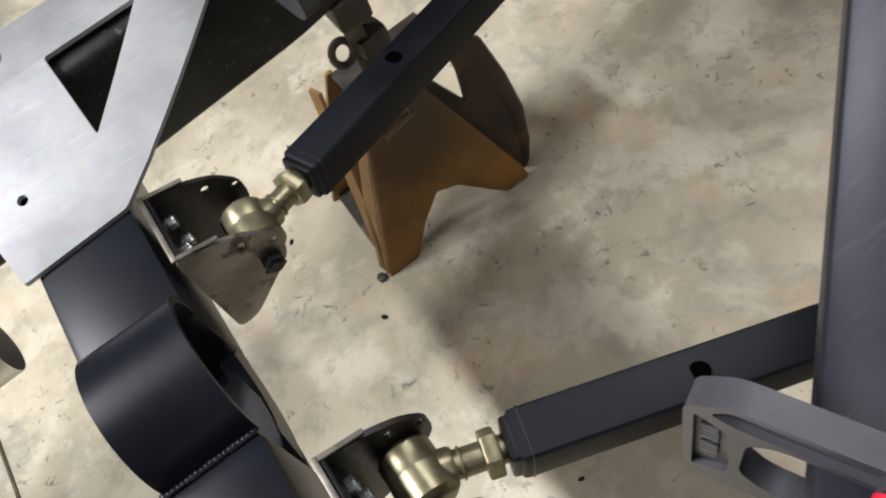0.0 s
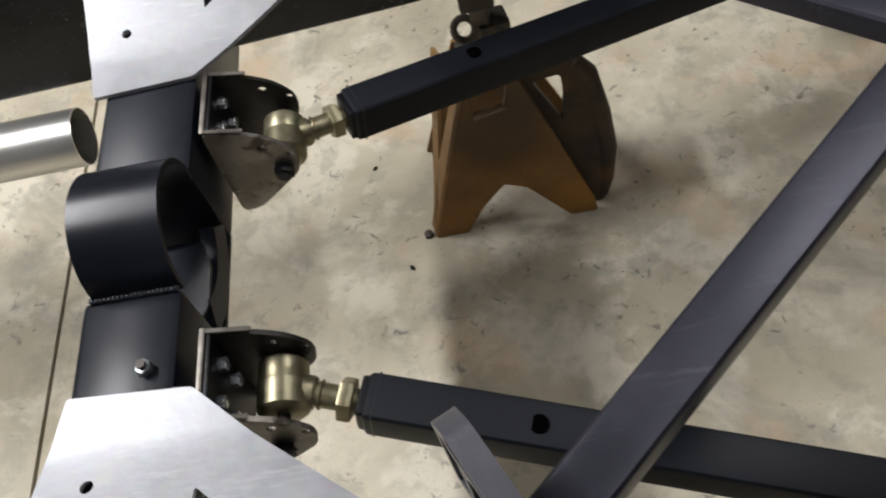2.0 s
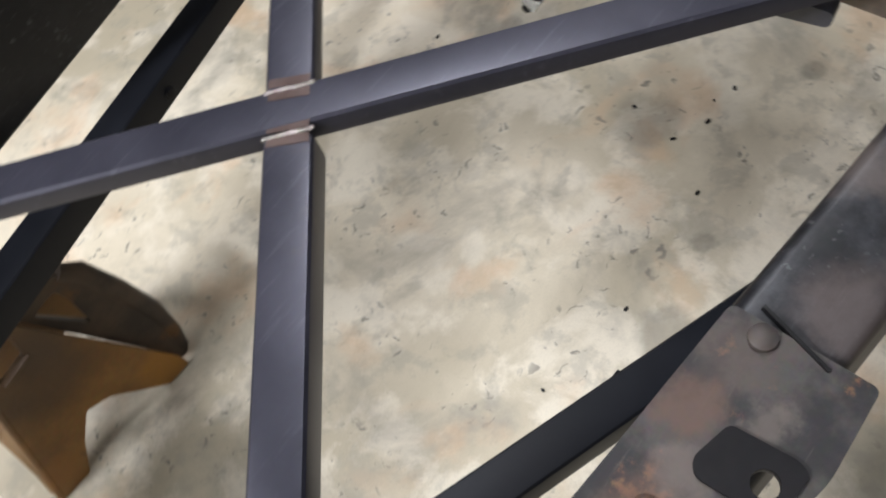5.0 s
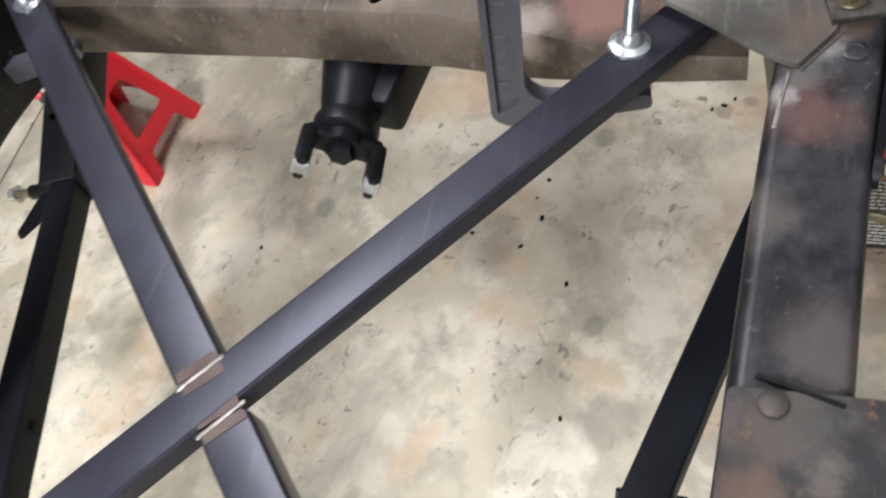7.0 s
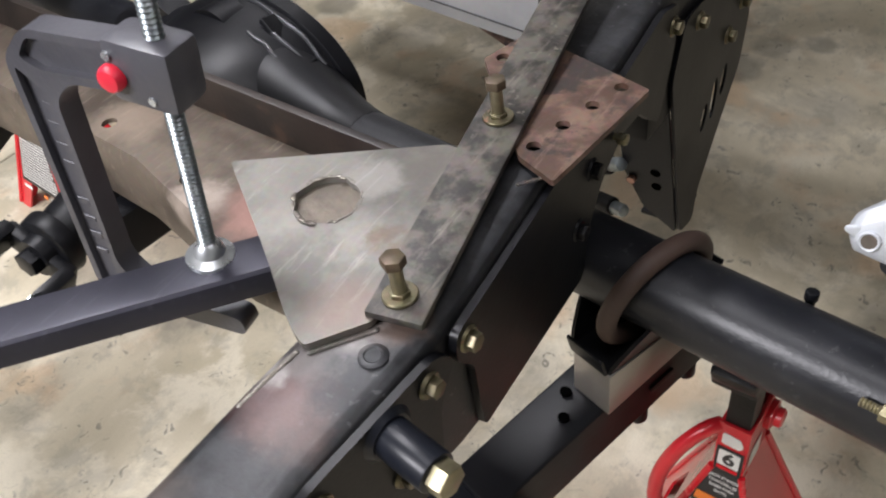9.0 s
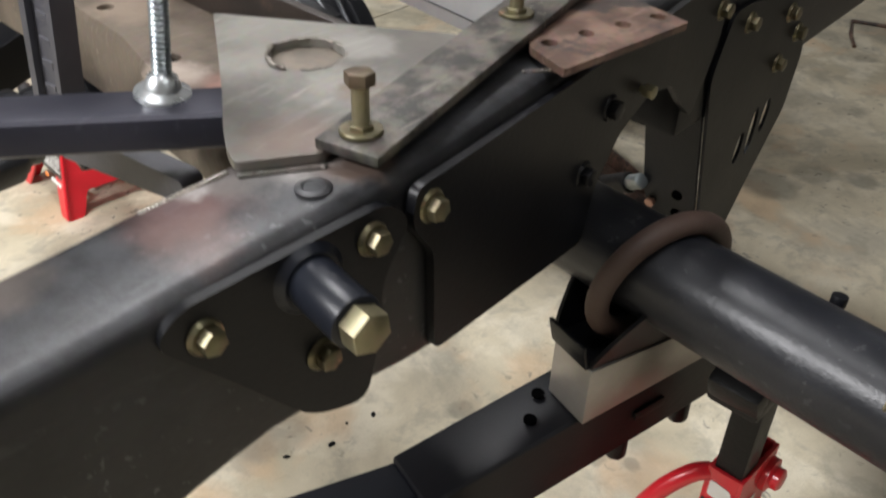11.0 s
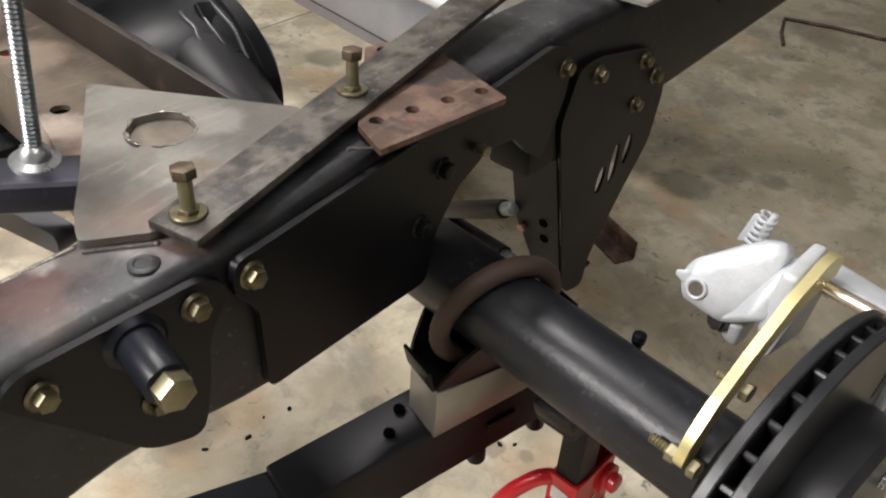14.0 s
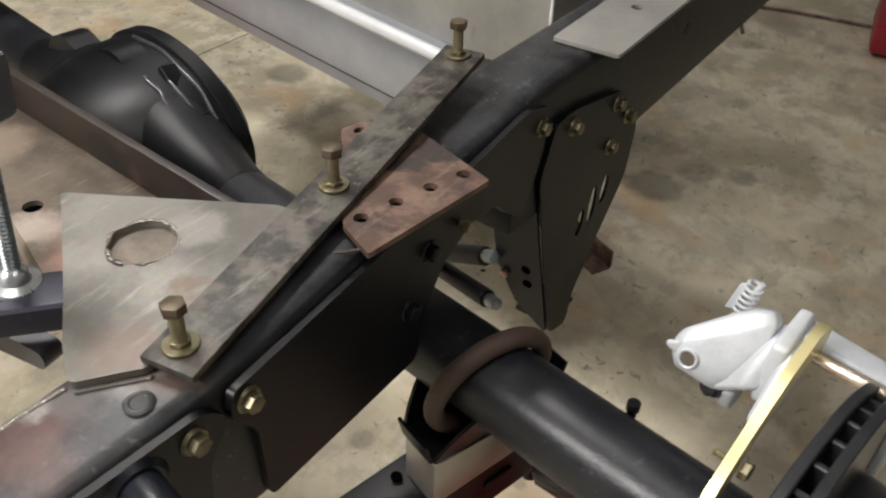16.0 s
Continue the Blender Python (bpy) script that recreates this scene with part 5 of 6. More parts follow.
for x, z, tail in ((1.260, 0.601, 0.024), (1.304, 0.648, 0.012)):
    q = bmx @ Vector((x, z, 0.010))
    part("bolt", hex_bolt(q, -AX, 0.013, 0.007), GOLD, caliper_bracket, "yellow zinc bolt")
    part("stud", thread(q + AX * 0.010, q + AX * (0.010 + tail), 0.0042 if tail > 0.02 else 0.003, 0.0024), GOLD, caliper_bracket)
    if tail > 0.02:
        part("nut", hex_bolt(q + AX * 0.0105, AX, 0.013, 0.008), GOLD, caliper_bracket)
q = bmx @ Vector((1.398, 0.690, 0.004))
part("slide_pin", cyl(q, q - AX * 0.060, 0.0055, seg=18, bev=0.001), mat("champagne_pin", (0.72, 0.62, 0.50), (0.8, 0.7, 0.58), 0.25, 0.8, bump=0, fine_amt=0.03), caliper_bracket, "champagne coloured slide pin")


def hull(points, bev=0.006):
    bm = bmesh.new()
    for p in points:
        bm.verts.new(p)
    r = bmesh.ops.convex_hull(bm, input=bm.verts[:])
    loose = [v for v in bm.verts if not v.link_faces]
    bmesh.ops.delete(bm, geom=loose, context="VERTS")
    bmesh.ops.dissolve_limit(bm, angle_limit=radians(4), verts=bm.verts[:], edges=bm.edges[:])
    bmesh.ops.bevel(bm, geom=bm.edges[:], offset=bev, segments=3, profile=0.5, affect="EDGES")
    return bm


def cast_block(points, rounds=3, grow=1.05):
    """A casting with soft, rounded corners round the given points."""
    bm = bmesh.new()
    for p in points:
        bm.verts.new(p)
    bmesh.ops.convex_hull(bm, input=bm.verts[:])
    bmesh.ops.delete(bm, geom=[v for v in bm.verts if not v.link_faces], context="VERTS")
    bmesh.ops.triangulate(bm, faces=bm.faces[:])
    for k in range(2):
        bmesh.ops.subdivide_edges(bm, edges=bm.edges[:], cuts=1, use_grid_fill=True)
        bmesh.ops.triangulate(bm, faces=bm.faces[:])
        bmesh.ops.smooth_vert(bm, verts=bm.verts[:], factor=0.22, use_axis_x=True, use_axis_y=True, use_axis_z=True)
    bmesh.ops.subdivide_edges(bm, edges=bm.edges[:], cuts=1, use_grid_fill=True)
    for k in range(rounds):
        bmesh.ops.smooth_vert(bm, verts=bm.verts[:], factor=0.5, use_axis_x=True, use_axis_y=True, use_axis_z=True)
    mid = sum((v.co for v in bm.verts), Vector()) / len(bm.verts)
    for v in bm.verts:
        v.co = mid + (v.co - mid) * grow
    return bm


caliper = thing("brake_caliper", (1.42, -0.24, 0.62), "silver-grey cast brake caliper with a parking brake lever", "brake caliper")
cp = Matrix((BACK, AX, Vector((0, 0, 1)))).transposed().to_4x4()
cp.translation = (1.400, -0.225, 0.655)
KNEE = Vector((-0.030, 0.020, 0.004))
local = lambda pts: [cp @ (KNEE + (Vector(p) - KNEE) * 0.74) for p in pts]
skin = [(1.375, -0.178, 0.660), (1.384, -0.180, 0.669), (1.404, -0.205, 0.682), (1.412, -0.227, 0.700), (1.408, -0.241, 0.703), (1.402, -0.247, 0.700), (1.388, -0.240, 0.669),
        (1.376, -0.231, 0.645), (1.374, -0.219, 0.634), (1.374, -0.184, 0.641)]
part("body", cast_block(skin + [(x + 0.030, y + 0.003, z - 0.022) for x, y, z in skin], 1, 1.04), CALIPER, caliper, smooth=75)
part("body_step", hull([(1.372, -0.240, 0.652), (1.392, -0.246, 0.690), (1.420, -0.246, 0.690), (1.412, -0.242, 0.646), (1.372, -0.214, 0.630), (1.412, -0.214, 0.626), (1.376, -0.252, 0.652), (1.394, -0.255, 0.688), (1.420, -0.255, 0.688), (1.412, -0.254, 0.640)], 0.004), CALIPER, caliper, smooth=50)
part("lip", hull([(1.375, -0.174, 0.656), (1.377, -0.174, 0.661), (1.384, -0.176, 0.652), (1.375, -0.186, 0.650), (1.378, -0.186, 0.664), (1.388, -0.186, 0.652)], 0.0015), CALIPER, caliper)
part("body_rim", hull([(1.384, -0.248, 0.694), (1.436, -0.252, 0.698), (1.440, -0.252, 0.640), (1.376, -0.246, 0.640), (1.384, -0.262, 0.694), (1.436, -0.264, 0.698), (1.440, -0.264, 0.640), (1.376, -0.260, 0.640)], 0.004), CALIPER, caliper)
PORT, PWAY = Vector((1.3735, -0.1945, 0.6535)), Vector((-0.93, 0.02, 0.30)).normalized()
part("port", lathe([(0.0085, -0.006), (0.0085, 0.0005), (0.0075, 0.0012), (0.0062, 0.0006), (0.0058, -0.004)], axes(PORT, PWAY), 24), CALIPER, caliper)
part("port_thread", cyl(PORT - PWAY * 0.004, PORT + PWAY * 0.0008, 0.0062, seg=16), OLD_IRON, caliper)
part("bridge", hull([(1.408, -0.262, 0.680), (1.446, -0.262, 0.676), (1.410, -0.262, 0.692), (1.440, -0.262, 0.688), (1.396, -0.341, 0.676), (1.432, -0.345, 0.670), (1.398, -0.341, 0.688), (1.428, -0.345, 0.684)], 0.004), CALIPER, caliper)
part("outer_leg", hull([(1.388, -0.334, 0.688), (1.426, -0.338, 0.684), (1.388, -0.352, 0.684), (1.424, -0.354, 0.680), (1.372, -0.332, 0.616), (1.390, -0.334, 0.608), (1.372, -0.346, 0.614), (1.392, -0.348, 0.608)], 0.006), CALIPER, caliper)
part("inner_leg", hull([(1.388, -0.258, 0.690), (1.425, -0.262, 0.690), (1.386, -0.272, 0.688), (1.424, -0.276, 0.688), (1.352, -0.252, 0.640), (1.410, -0.258, 0.630), (1.352, -0.266, 0.640), (1.410, -0.272, 0.63)], 0.004), CALIPER, caliper)
part("pad", hull([(1.372, -0.334, 0.688), (1.420, -0.339, 0.680), (1.372, -0.341, 0.688), (1.420, -0.346, 0.68), (1.352, -0.332, 0.65), (1.40, -0.336, 0.640), (1.352, -0.339, 0.65), (1.40, -0.343, 0.64)], 0.002), BLACK_MATT, caliper)
part("boot", lathe([(0.009, 0), (0.0105, 0.003), (0.0085, 0.006), (0.0105, 0.009), (0.0085, 0.012)], axes(cp @ Vector((-0.010, 0.004, -0.030)), cp.to_3x3() @ Vector((-0.6, 0.5, 0.3))), 20), RUBBER, caliper, "black rubber boot")
part("lug", hull(local([(-0.014, -0.024, -0.030), (0.030, -0.024, -0.030), (-0.014, 0.008, -0.036), (0.03, 0.01, -0.03), (-0.006, -0.02, -0.070), (0.02, -0.02, -0.072), (0.0, 0.0, -0.068), (0.02, 0.0, -0.066)]), 0.005), CALIPER, caliper)
part("lever", hull([(1.414, -0.201, 0.684), (1.417, -0.207, 0.710), (1.419, -0.215, 0.712), (1.416, -0.214, 0.686), (1.416, -0.201, 0.683), (1.419, -0.207, 0.709), (1.421, -0.215, 0.711), (1.418, -0.214, 0.685)], 0.001), CALIPER, caliper)
part("lever_tip", cyl((1.416, -0.218, 0.702), (1.418, -0.223, 0.716), 0.0024, seg=10), CALIPER, caliper)
helix = []
h0, h1 = Vector((1.412, -0.214, 0.684)), Vector((1.417, -0.219, 0.714))
hm = axes(h0, h1 - h0, (0, 0, 1))
for i in range(84):
    a = 2 * math.pi * i / 14
    helix.append(hm @ Vector((0.0065 * math.cos(a), 0.0065 * math.sin(a), (h1 - h0).length * i / 83)))
part("spring", sweep(helix, 0.0013, 7), CALIPER, caliper, "coiled return spring")


# ---------------------------------------------------------------- stands
def leg_faces(ob, base, top, half_b, half_t, height, material, thick=0.004, foot=0.036, arch=0.11, turn=0.0, names="leg_face", taper=(0.42, 0.42), windows=False):
    """Four leaning sheet faces, each cut by an arch into two feet; windows open the two sides."""
    bx, by = half_b
    tx, ty = half_t
    for i in range(4):
        hb, dep_b = (by, bx) if i % 2 == 0 else (bx, by)
        ht, dep_t = (ty, tx) if i % 2 == 0 else (tx, ty)
        lean = math.atan2(dep_b - dep_t, height)
        slant = math.hypot(height, dep_b - dep_t)
        rise = arch[i % 2] if isinstance(arch, tuple) else arch
        tp = taper[i % 2]
        out = round_poly([(-hb, 0), (-hb + foot, 0), (-hb * tp, rise), (hb * tp, rise), (hb - foot, 0), (hb, 0), (ht, slant), (-ht, slant)], 0.008)
        mm = pose(*base, 0, 0, turn + 90 * i) @ pose(dep_b, 0, 0, 0, 0, 90) @ pose(0, 0, 0, 90 - math.degrees(lean), 0, 0)
        window = [round_poly([(-hb * 0.52, 0.088), (hb * 0.52, 0.088), (hb * 0.24, 0.190), (-hb * 0.24, 0.190)], 0.012)] if windows and i % 2 else []
        part(names, plate(out, thick, mm @ Matrix.Translation((0, 0, -thick)), window), material, ob)


def text_mesh(words, size, mm, material, parent, bold=0.0):
    cu = bpy.data.curves.new("words", "FONT")
    cu.body, cu.size, cu.align_x, cu.align_y, cu.extrude, cu.offset = words, size, "CENTER", "CENTER", 0.0003, bold
    tmp = bpy.data.objects.new("words", cu)
    me = bpy.data.meshes.new_from_object(tmp)
    bpy.data.objects.remove(tmp)
    bm = bmesh.new()
    bm.from_mesh(me)
    bm.transform(mm)
    return part("lettering", bm, material, parent, smooth=0)


def red_stand(base, turn, post_top, label):
    ob = thing("jack_stand", base, label, "jack stand", "red jack stands")
    hx, hy, tx, ty, hn, hh = 0.108, 0.1135, 0.0345, 0.0165, 0.310, 0.386
    leg_faces(ob, base, None, (hx, hy), (tx, ty), hn, RED, turn=turn, arch=(0.085, 0.050), foot=0.034, taper=(0.36, 0.50), windows=True)
    rot = pose(*base, 0, 0, turn)
    # open neck that guides the post
    for k in (-1, 1):
        part("neck_side", add_box(bmesh.new(), rot @ Matrix.Translation((0, k * (ty - 0.002), (hn + hh) / 2 - 0.003)), (2 * tx, 0.005, hh - hn + 0.014), 0.002), RED, ob)
        part("neck_end", add_box(bmesh.new(), rot @ Matrix.Translation((k * (tx - 0.002), 0, (hn + hh) / 2 - 0.003)), (0.005, 2 * ty - 0.006, hh - hn + 0.014), 0.002), RED, ob)
        for q in (-1, 1):
            part("corner_bead", cyl(rot @ Vector((k * hx, q * hy, 0.006)), rot @ Vector((k * tx, q * ty, hn)), 0.0042, seg=12), RED, ob, "rolled red corner")
    part("post", add_box(bmesh.new(), rot @ Matrix.Translation((-0.015, 0, (hn + post_top) / 2 + 0.01)), (0.032, 0.0265, post_top - hn - 0.03), 0.003), BLACK_MATT, ob, "black ratchet post")
    sad = bmesh.new()
    add_box(sad, rot @ Matrix.Translation((-0.037, 0, post_top - 0.010)), (0.076, 0.044, 0.022), 0.005)
    add_box(sad, rot @ pose(-0.070, 0, post_top - 0.002, 0, -22, 0), (0.020, 0.044, 0.026), 0.006)
    add_box(sad, rot @ pose(-0.006, 0, post_top + 0.002, 0, 16, 0), (0.014, 0.044, 0.024), 0.004)
    part("saddle", sad, BLACK_MATT, ob, "black saddle with a worn lip")
    pin = rot @ Vector((0.020, -0.0170, hh - 0.022))
    pway = rot.to_3x3() @ Vector((0, -1, 0))
    part("pin_boss", lathe([(0.017, 0), (0.017, 0.006), (0.011, 0.008), (0.011, 0.014), (0.008, 0.016)], axes(pin, pway), 24), RED, ob)
    ctrl = [(-0.028, 0.016, hh - 0.008), (-0.040, 0.028, hh - 0.012), (-0.058, 0.046, hh - 0.036), (-0.073, 0.058, hh - 0.072), (-0.083, 0.058, hh - 0.106), (-0.088, 0.046, hh - 0.128), (-0.088, 0.030, hh - 0.140), (-0.088, 0.014, hh - 0.148)]
    loop = []
    for i in range(len(ctrl) - 1):
        a, b, c, e = (Vector(ctrl[max(0, min(len(ctrl) - 1, i + k))]) for k in (-1, 0, 1, 2))
        for j in range(5):
            t = j / 5
            loop.append(0.5 * ((2 * b) + (c - a) * t + (2 * a - 5 * b + 4 * c - e) * t * t + (3 * b - a - 3 * c + e) * t ** 3))
    part("handle", sweep([rot @ Vector(p) for p in loop], 0.0085, 14), RED, ob, "red bent bar handle")
    part("grip", cyl(rot @ Vector((-0.088, 0.020, hh - 0.144)), rot @ Vector((-0.090, -0.010, hh - 0.157)), 0.0120, 0.0110, 20, 0.003), RUBBER, ob, "black rubber tip")
    # printed label on the neck and the front face
    nm = rot @ pose(-tx - 0.0006, 0, 0, 0, 0, -90) @ pose(0, 0, 0, 90, 0, 0)
    lean = math.atan2(hx - tx, hn)
    fm = rot @ pose(-hx, 0, 0, 0, 0, -90) @ pose(0, 0, 0, 90 - math.degrees(lean), 0, 0)
    N = lambda dz: nm @ Matrix.Translation((0, 0, dz))
    L = lambda dz: fm @ Matrix.Translation((0, 0, dz))
    part("mark", plate(round_poly([(-0.011, 0.359), (0.008, 0.357), (0.0125, 0.364), (0.008, 0.375), (-0.011, 0.377)], 0.003), 0.0006, N(0.0004)), DECAL_WHITE, ob, "white maker's mark")
    part("neck_label", plate([(-0.0145, 0.306), (0.0145, 0.306), (0.0145, 0.352), (-0.0145, 0.352)], 0.0006, N(0.0004)), DECAL_BLACK, ob, "black printed label")
    part("badge", plate(round_poly([(-0.0115, 0.322), (0.0115, 0.322), (0.0115, 0.348), (-0.0115, 0.348)], 0.002), 0.0006, N(0.0014)), DECAL_WHITE, ob, "white label panel")
    text_mesh("6", 0.027, N(0.0023) @ Matrix.Translation((0, 0.335, 0)), DECAL_BLACK, ob, 0.0007)
    part("badge_bar", plate([(-0.0115, 0.314), (0.0115, 0.314), (0.0115, 0.320), (-0.0115, 0.320)], 0.0006, N(0.0014)), RED, ob)
    part("label_field", plate([(-0.078, 0.076), (0.078, 0.076), (0.0150, 0.315), (-0.0150, 0.315)], 0.0006, L(0.0004)), DECAL_BLACK, ob, "black printed label")
    for i, words in enumerate(("JACK STANDS", "CHANDELLES", "BASES PARA", "GATO")):
        text_mesh(words, 0.0052, L(0.0014) @ Matrix.Translation((0, 0.308 - 0.0072 * i, 0)), DECAL_WHITE, ob)
    part("warning_bar", plate([(-0.0265, 0.264), (0.0265, 0.264), (0.0245, 0.276), (-0.0245, 0.276)], 0.0006, L(0.0014)), DECAL_ORANGE, ob, "orange warning bar")
    bars = bmesh.new()
    for i in range(26):
        z = 0.255 - 0.0068 * i
        wide = 0.0275 + (0.264 - z) * 0.240
        u = -wide
        while u < wide - 0.006:
            u1 = min(wide, u + 0.004 + 0.012 * random.random())
            vs = [bars.verts.new(L(0.0012) @ Vector(p)) for p in ((u, z, 0), (u1, z, 0), (u1, z + 0.0034, 0), (u, z + 0.0034, 0))]
            bars.faces.new(vs)
            u = u1 + 0.0016
    part("small_print", bars, DECAL_WHITE, ob, "rows of small white print", smooth=0, kind="stuff")
    for u0, u1, m in ((-0.076, -0.046, DECAL_WHITE), (0.000, 0.016, DECAL_ORANGE), (0.030, 0.076, DECAL_WHITE)):
        part("foot_print", plate([(u0, 0.058), (u1, 0.058), (u1, 0.066), (u0, 0.066)], 0.0005, L(0.0004)), m, ob)
    part("side_label", plate([(-0.024, 0.318), (0.004, 0.318), (0.004, 0.350), (-0.024, 0.350)], 0.0006, rot @ pose(0, -ty - 0.0006, 0, 90, 0, 0) @ Matrix.Translation((0, 0, 0.0004))), DECAL_WHITE, ob, "white sticker")
    return ob


red_stand((1.380, -0.1335, 0.0), -2.0, 0.516, "red six-ton jack stand with a black post under the axle tube")
red_stand((1.520, 1.335, 0.0), -5.0, 0.516, "red jack stand under the far end of the axle")

old = thing("jack_stand", (0.385, 0.945, 0.0), "worn orange jack stand with rusty legs under the rail", "jack stand")


def leaning(outline, thick, y_foot, y_top, holes=()):
    """An upright sheet, told as x and height, that leans from y_foot on the floor to y_top at 0.31 m."""
    bm = plate(outline, thick, Matrix.Identity(4), holes)
    for v in bm.verts:
        x, z, d = v.co
        v.co = (x, y_foot + (y_top - y_foot) * z / 0.31 + thick - d, z)
    bmesh.ops.recalc_face_normals(bm, faces=bm.faces)
    return bm


face = round_poly([(0.236, 0.0), (0.292, 0.0), (0.328, 0.060), (0.366, 0.104), (0.402, 0.088), (0.470, 0.004), (0.516, 0.004), (0.512, 0.030), (0.408, 0.315), (0.392, 0.315), (0.382, 0.268), (0.338, 0.258), (0.332, 0.315), (0.322, 0.315)], 0.006)
part("front_leg", leaning(face, 0.007, 0.853, 0.884), ORANGE, old)
part("back_leg", leaning(face, 0.007, 1.045, 0.985), ORANGE, old)
side_shape = round_poly([(0.408, 0.312), (0.490, 0.318), (0.512, 0.280), (0.540, 0.120), (0.531, 0.0), (0.512, 0.0), (0.496, 0.060), (0.455, 0.180)], 0.016)
window = round_poly([(0.428, 0.292), (0.470, 0.298), (0.474, 0.262), (0.470, 0.205)], 0.008)
part("side_leg", leaning(side_shape, 0.010, 0.874, 0.898, [window]), LEG_RUST_SHADE, old, "rust-brown channel leg, darkened as a shaded side")
edge = [(0.490, 0.906, 0.314), (0.511, 0.908, 0.280), (0.528, 0.900, 0.200), (0.539, 0.893, 0.120), (0.536, 0.888, 0.050), (0.528, 0.884, 0.010)]
part("leg_lip", sweep(edge, [0.012, 0.016, 0.017, 0.016, 0.014, 0.011], 12), LEG_RUST_SHADE, old)
part("leg_lip", sweep([(0.327, 0.888, 0.312), (0.290, 0.876, 0.180), (0.241, 0.859, 0.008)], [0.006, 0.006, 0.007], 10), ORANGE, old, "worn pale edge")
# left flank: two strips that part above the foot, coloured as if lit
foot, fork = Vector((0.238, 0.868, 0.004)), 0.46
front_top, back_top = Vector((0.325, 0.892, 0.312)), Vector((0.292, 0.985, 0.312))
for top, wide in ((front_top, 0.017), (back_top, 0.020)):
    way = (back_top - front_top).normalized() * (1 if top is front_top else -1)
    bm = bmesh.new()
    inner = foot.lerp((front_top + back_top) / 2, fork)
    rows_ = [(foot, foot + way * 0.012), (foot.lerp(top, fork), inner), (top, top + way * wide)]
    ring = [[bm.verts.new(p + Vector((k, 0, 0))) for p in pair for k in (-0.003, 0.003)] for pair in rows_]
    for a, b in zip(ring, ring[1:]):
        for k0, k1 in ((0, 1), (1, 3), (3, 2), (2, 0)):
            bm.faces.new((a[k0], a[k1], b[k1], b[k0]))
    bm.faces.new([ring[0][k] for k in (0, 1, 3, 2)])
    bm.faces.new([ring[-1][k] for k in (0, 1, 3, 2)])
    bmesh.ops.recalc_face_normals(bm, faces=bm.faces)
    part("flank_strip", bm, ORANGE_LIT, old, "orange flank painted pale as lit")
for p0, p1 in (((0.500, 0.880, 0.006), (0.505, 1.035, 0.006)), ((0.258, 0.872, 0.006), (0.262, 1.040, 0.006))):
    part("foot_rail", square_tube(p0, p1, 0.030, 0.012, 0.003), OLD_IRON, old)
part("ledge", box((0.362, 0.880, 0.262), (0.052, 0.016, 0.008), 0.003, 4, 2, 0, -8), ORANGE, old, "worn pale ledge")
part("cap", box((0.402, 0.940, 0.316), (0.150, 0.086, 0.008), 0.003, 3), OLD_IRON, old)
part("post", square_tube((0.376, 0.945, 0.31), (0.366, 0.905, 0.485), 0.026, 0.026, 0.004), OLD_IRON, old, "weathered iron post")
part("saddle", box((0.366, 0.893, 0.490), (0.046, 0.060, 0.040), 0.006), OLD_IRON, old)
part("ratchet_ear", box((0.384, 0.925, 0.388), (0.046, 0.040, 0.034), 0.008, 10), OLD_IRON, old)
part("ratchet_ear", box((0.392, 0.930, 0.352), (0.030, 0.034, 0.050), 0.008, 10), OLD_IRON, old)
part("eye", sweep([(0.345 + 0.015 * math.cos(a), 0.925, 0.390 + 0.021 * math.sin(a)) for a in (2 * math.pi * i / 20 for i in range(20))], 0.0055, 10, True), OLD_IRON, old, "iron lifting eye")

# ---------------------------------------------------------------- back of the room
tank = thing("fuel_tank", (2.0, 0.6, 0.4), "grey sheet-steel fuel tank with a rolled edge, its highlight painted in", "tank")
ta, tb = Vector((1.768, 0.330, 0.0)), Vector((1.812, 0.950, 0.0))
td = (tb - ta).normalized()
tn = Vector((td.y, -td.x, 0))
tc = ta + td * 0.80
TILT = 0.05
bm = bmesh.new()
prof = [(0.005, 0.472), (0.0005, 0.494), (0.0, 0.497), (0.0, 0.590), (0.004, 0.600), (0.06, 0.606), (0.5, 0.606), (0.5, 0.44), (0.06, 0.452)]
ra = [bm.verts.new((ta + tn * u) + Vector((0, 0, z))) for u, z in prof]
rb = [bm.verts.new((tc + tn * u) + Vector((0, 0, z + 0.80 * TILT))) for u, z in prof]
for i in range(len(prof)):
    bm.faces.new((ra[i], ra[(i + 1) % len(prof)], rb[(i + 1) % len(prof)], rb[i]))
bm.faces.new(ra[::-1])
bm.faces.new(rb)
bmesh.ops.recalc_face_normals(bm, faces=bm.faces)
part("shell", bm, TANK, tank)
part("seam", cyl(ta + tn * -0.0005 + Vector((0, 0, 0.4955)), tc + tn * -0.0005 + Vector((0, 0, 0.4955 + 0.80 * TILT)), 0.0014, seg=8), RUBBER, tank, "dark folded seam")
# No lamp catches this roll, so its highlight is in the colour.
part("rolled_edge", cyl(ta + Vector((0, 0, 0.599)), tc + Vector((0, 0, 0.599 + 0.80 * TILT)), 0.010, seg=20), GLINT_AND_WELD, tank, "rolled edge painted pale for its highlight")
um = Matrix((td, tn, Vector((0, 0, 1)))).transposed().to_4x4()
um.translation = (ta + tb) / 2 - td * 0.06 + tn * 0.26 + Vector((0, 0, 0.79))
part("upper_body", add_box(bmesh.new(), um, ((tb - ta).length + 0.16, 0.46, 0.37), 0.004), TANK_TOP, tank, "dull folded upper sheet")
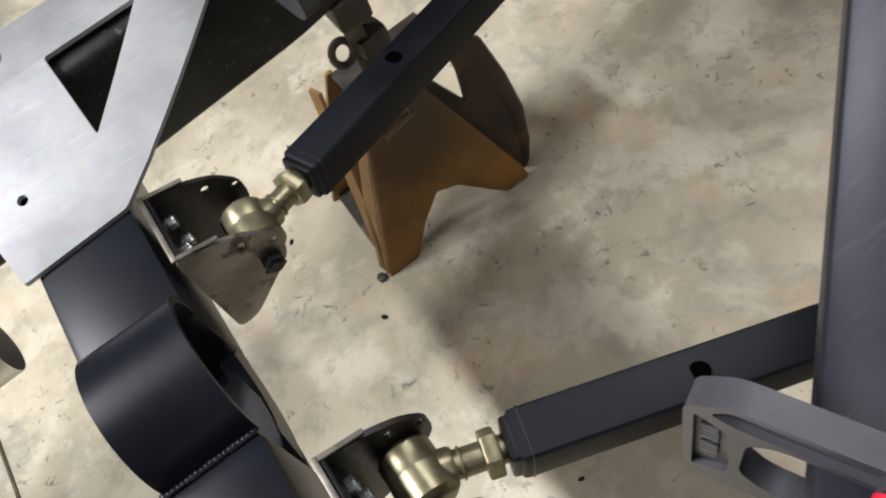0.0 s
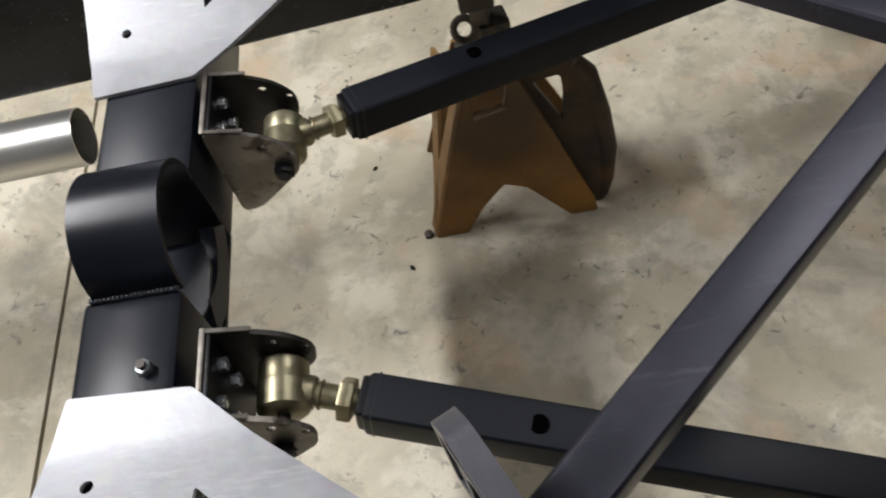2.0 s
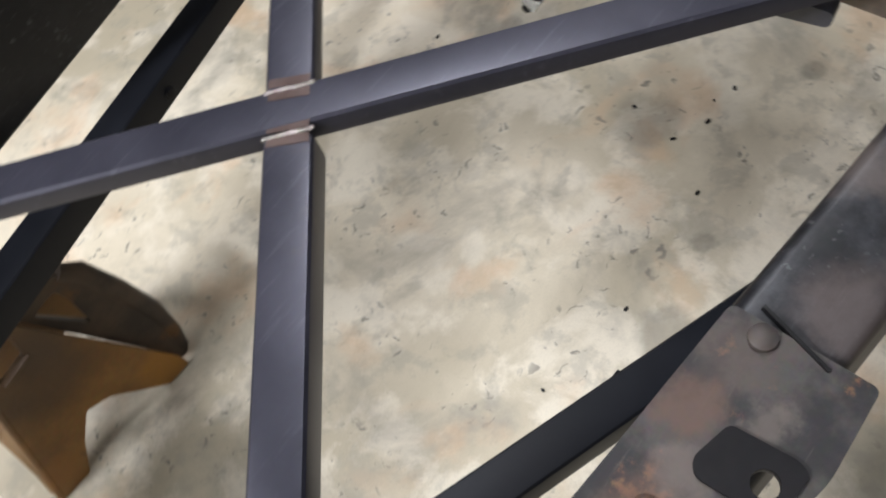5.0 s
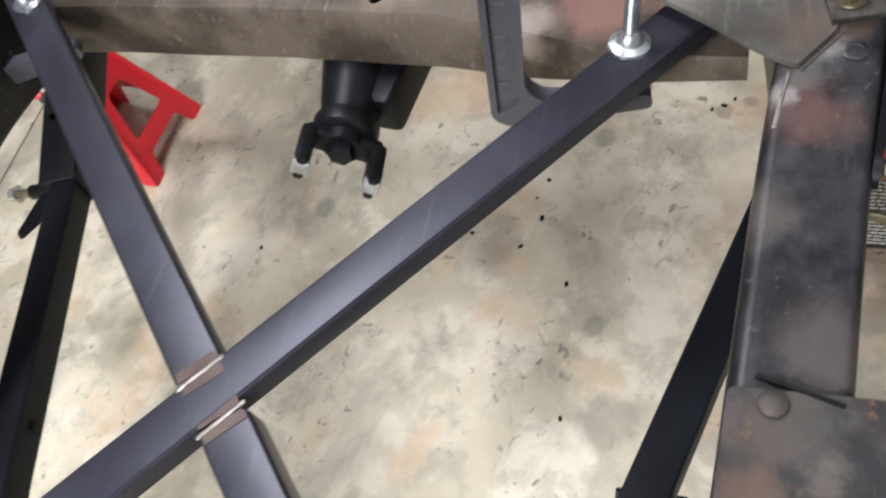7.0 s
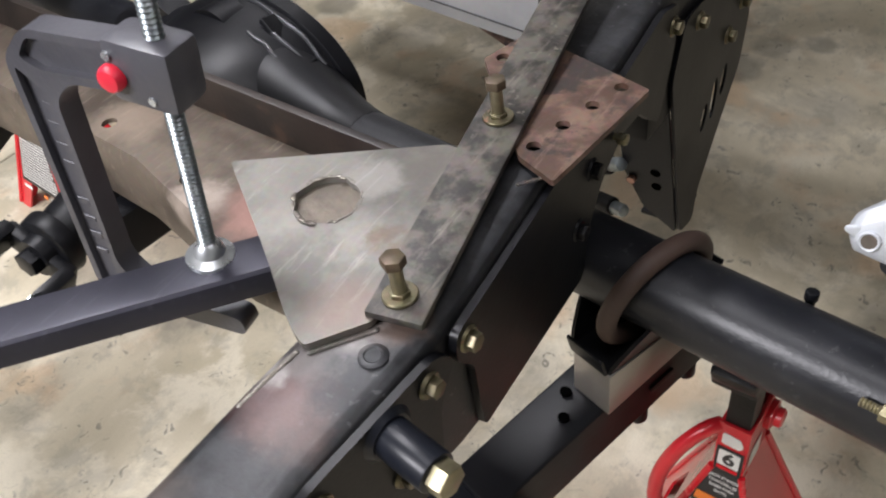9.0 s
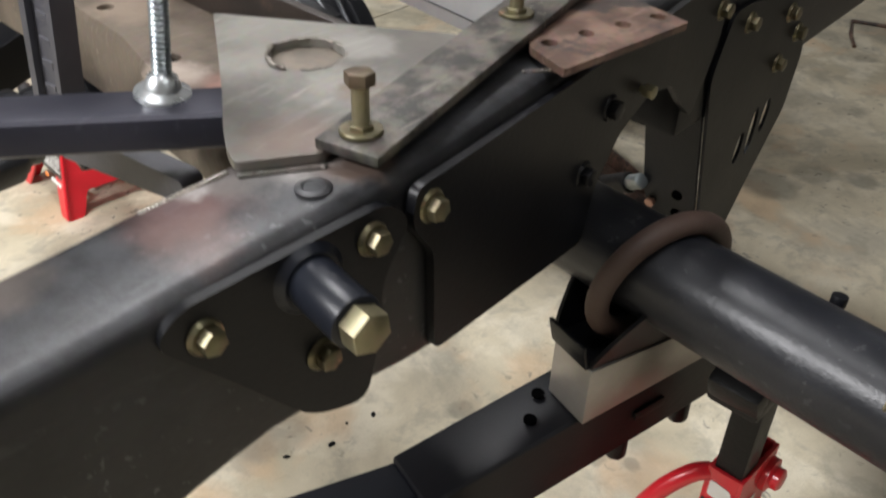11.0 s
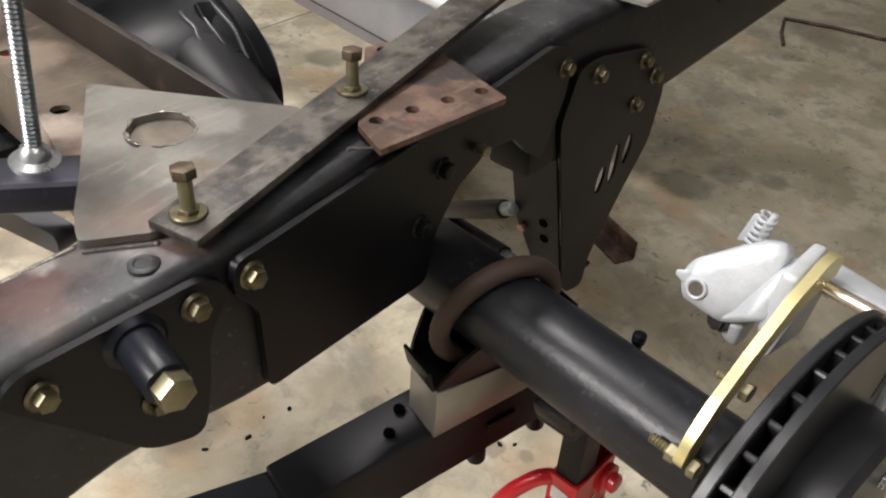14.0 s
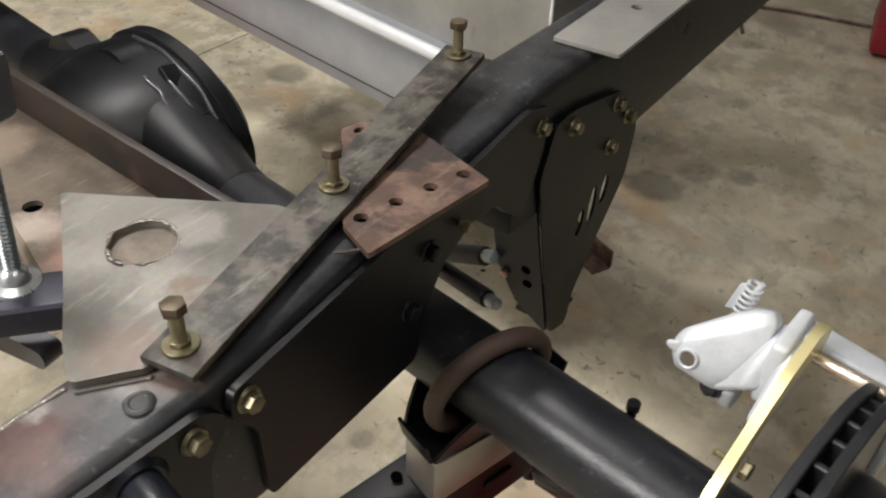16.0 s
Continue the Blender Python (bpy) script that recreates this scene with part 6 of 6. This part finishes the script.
for k in (-1, 1):
    corner = um @ Vector((k * ((tb - ta).length / 2 + 0.08), -0.23, 0))
    part("corner_weld", weld_bead(corner - Vector((0, 0, 0.18)), corner + Vector((0, 0, 0.18)), 0.003, 0.004), GLINT_AND_WELD, tank, "pale welded corner seam", kind="stuff")

red_box = thing("red_jack", (3.7, 0.0, 0.0), "dark red floor jack parked by the wall", "floor jack")
part("body", box((3.78, 0.0, 0.06), (0.30, 0.26, 0.09), 0.02, 12), mat("dark_red_paint", (0.26, 0.012, 0.022), (0.32, 0.02, 0.03), 0.4), red_box)
rod = thing("bent_rod", (3.65, 0.5, 0.0), "thin rusty bent rod lying on the floor", "rod")
part("wire", sweep([(3.53, 0.455, 0.006), (3.62, 0.50, 0.006), (3.75, 0.545, 0.006), (3.80, 0.40, 0.006), (3.86, 0.10, 0.006), (3.90, -0.20, 0.006)], 0.006, 8), RUST_PLATE, rod)
sill = thing("door_sill", (4.2, 0.3, 0.0), "bright aluminium door sill along the wall", "sill")
part("strip", box((4.25, 0.2, 0.03), (0.05, 2.4, 0.06), 0.01), DECAL_WHITE, sill)
angle = thing("angle_bracket", (2.2, 0.23, 0.0), "dark rusty angle offcut lying on the floor", "bracket")
part("web", box((2.345, 0.585, 0.003), (0.78, 0.045, 0.005), 0.001, 66.5), RUST_PLATE, angle)
part("upstand", box((2.366, 0.576, 0.024), (0.78, 0.005, 0.040), 0.001, 66.5), RUST_PLATE, angle)

# loose bits on the floor
nut = thing("loose_nut", (0.224, 0.860, 0.0), "dirty steel nut lying by the stand's foot", "nut")
part("hexagon", hex_bolt((0.224, 0.860, 0.0), (0, 0, 1), 0.014, 0.009, turn=20), OLD_IRON, nut)
bm = bmesh.new()
spots = [(0.138, 1.028), (1.235, 0.356), (1.410, 0.432), (1.305, 0.446), (1.366, 0.417), (1.450, 0.416), (1.328, 0.538), (1.629, 0.119), (1.645, 0.101), (1.62, 0.14), (0.30, 0.93), (0.19, 0.80)]
for i in range(12):
    spots.append((0.1 + 2.6 * random.random(), -0.3 + 1.6 * random.random()))
for x, y in spots:
    s = 0.0022 + 0.0020 * random.random()
    bmesh.ops.create_icosphere(bm, subdivisions=1, radius=s, matrix=pose(x, y, s * 0.3, 0, 0, 360 * random.random()) @ Matrix.Diagonal((1.8, 1.1, 0.5, 1)))
tagged(part("debris", bm, BLACK_MATT), "dark crumbs scattered on the concrete", "debris", kind="stuff")
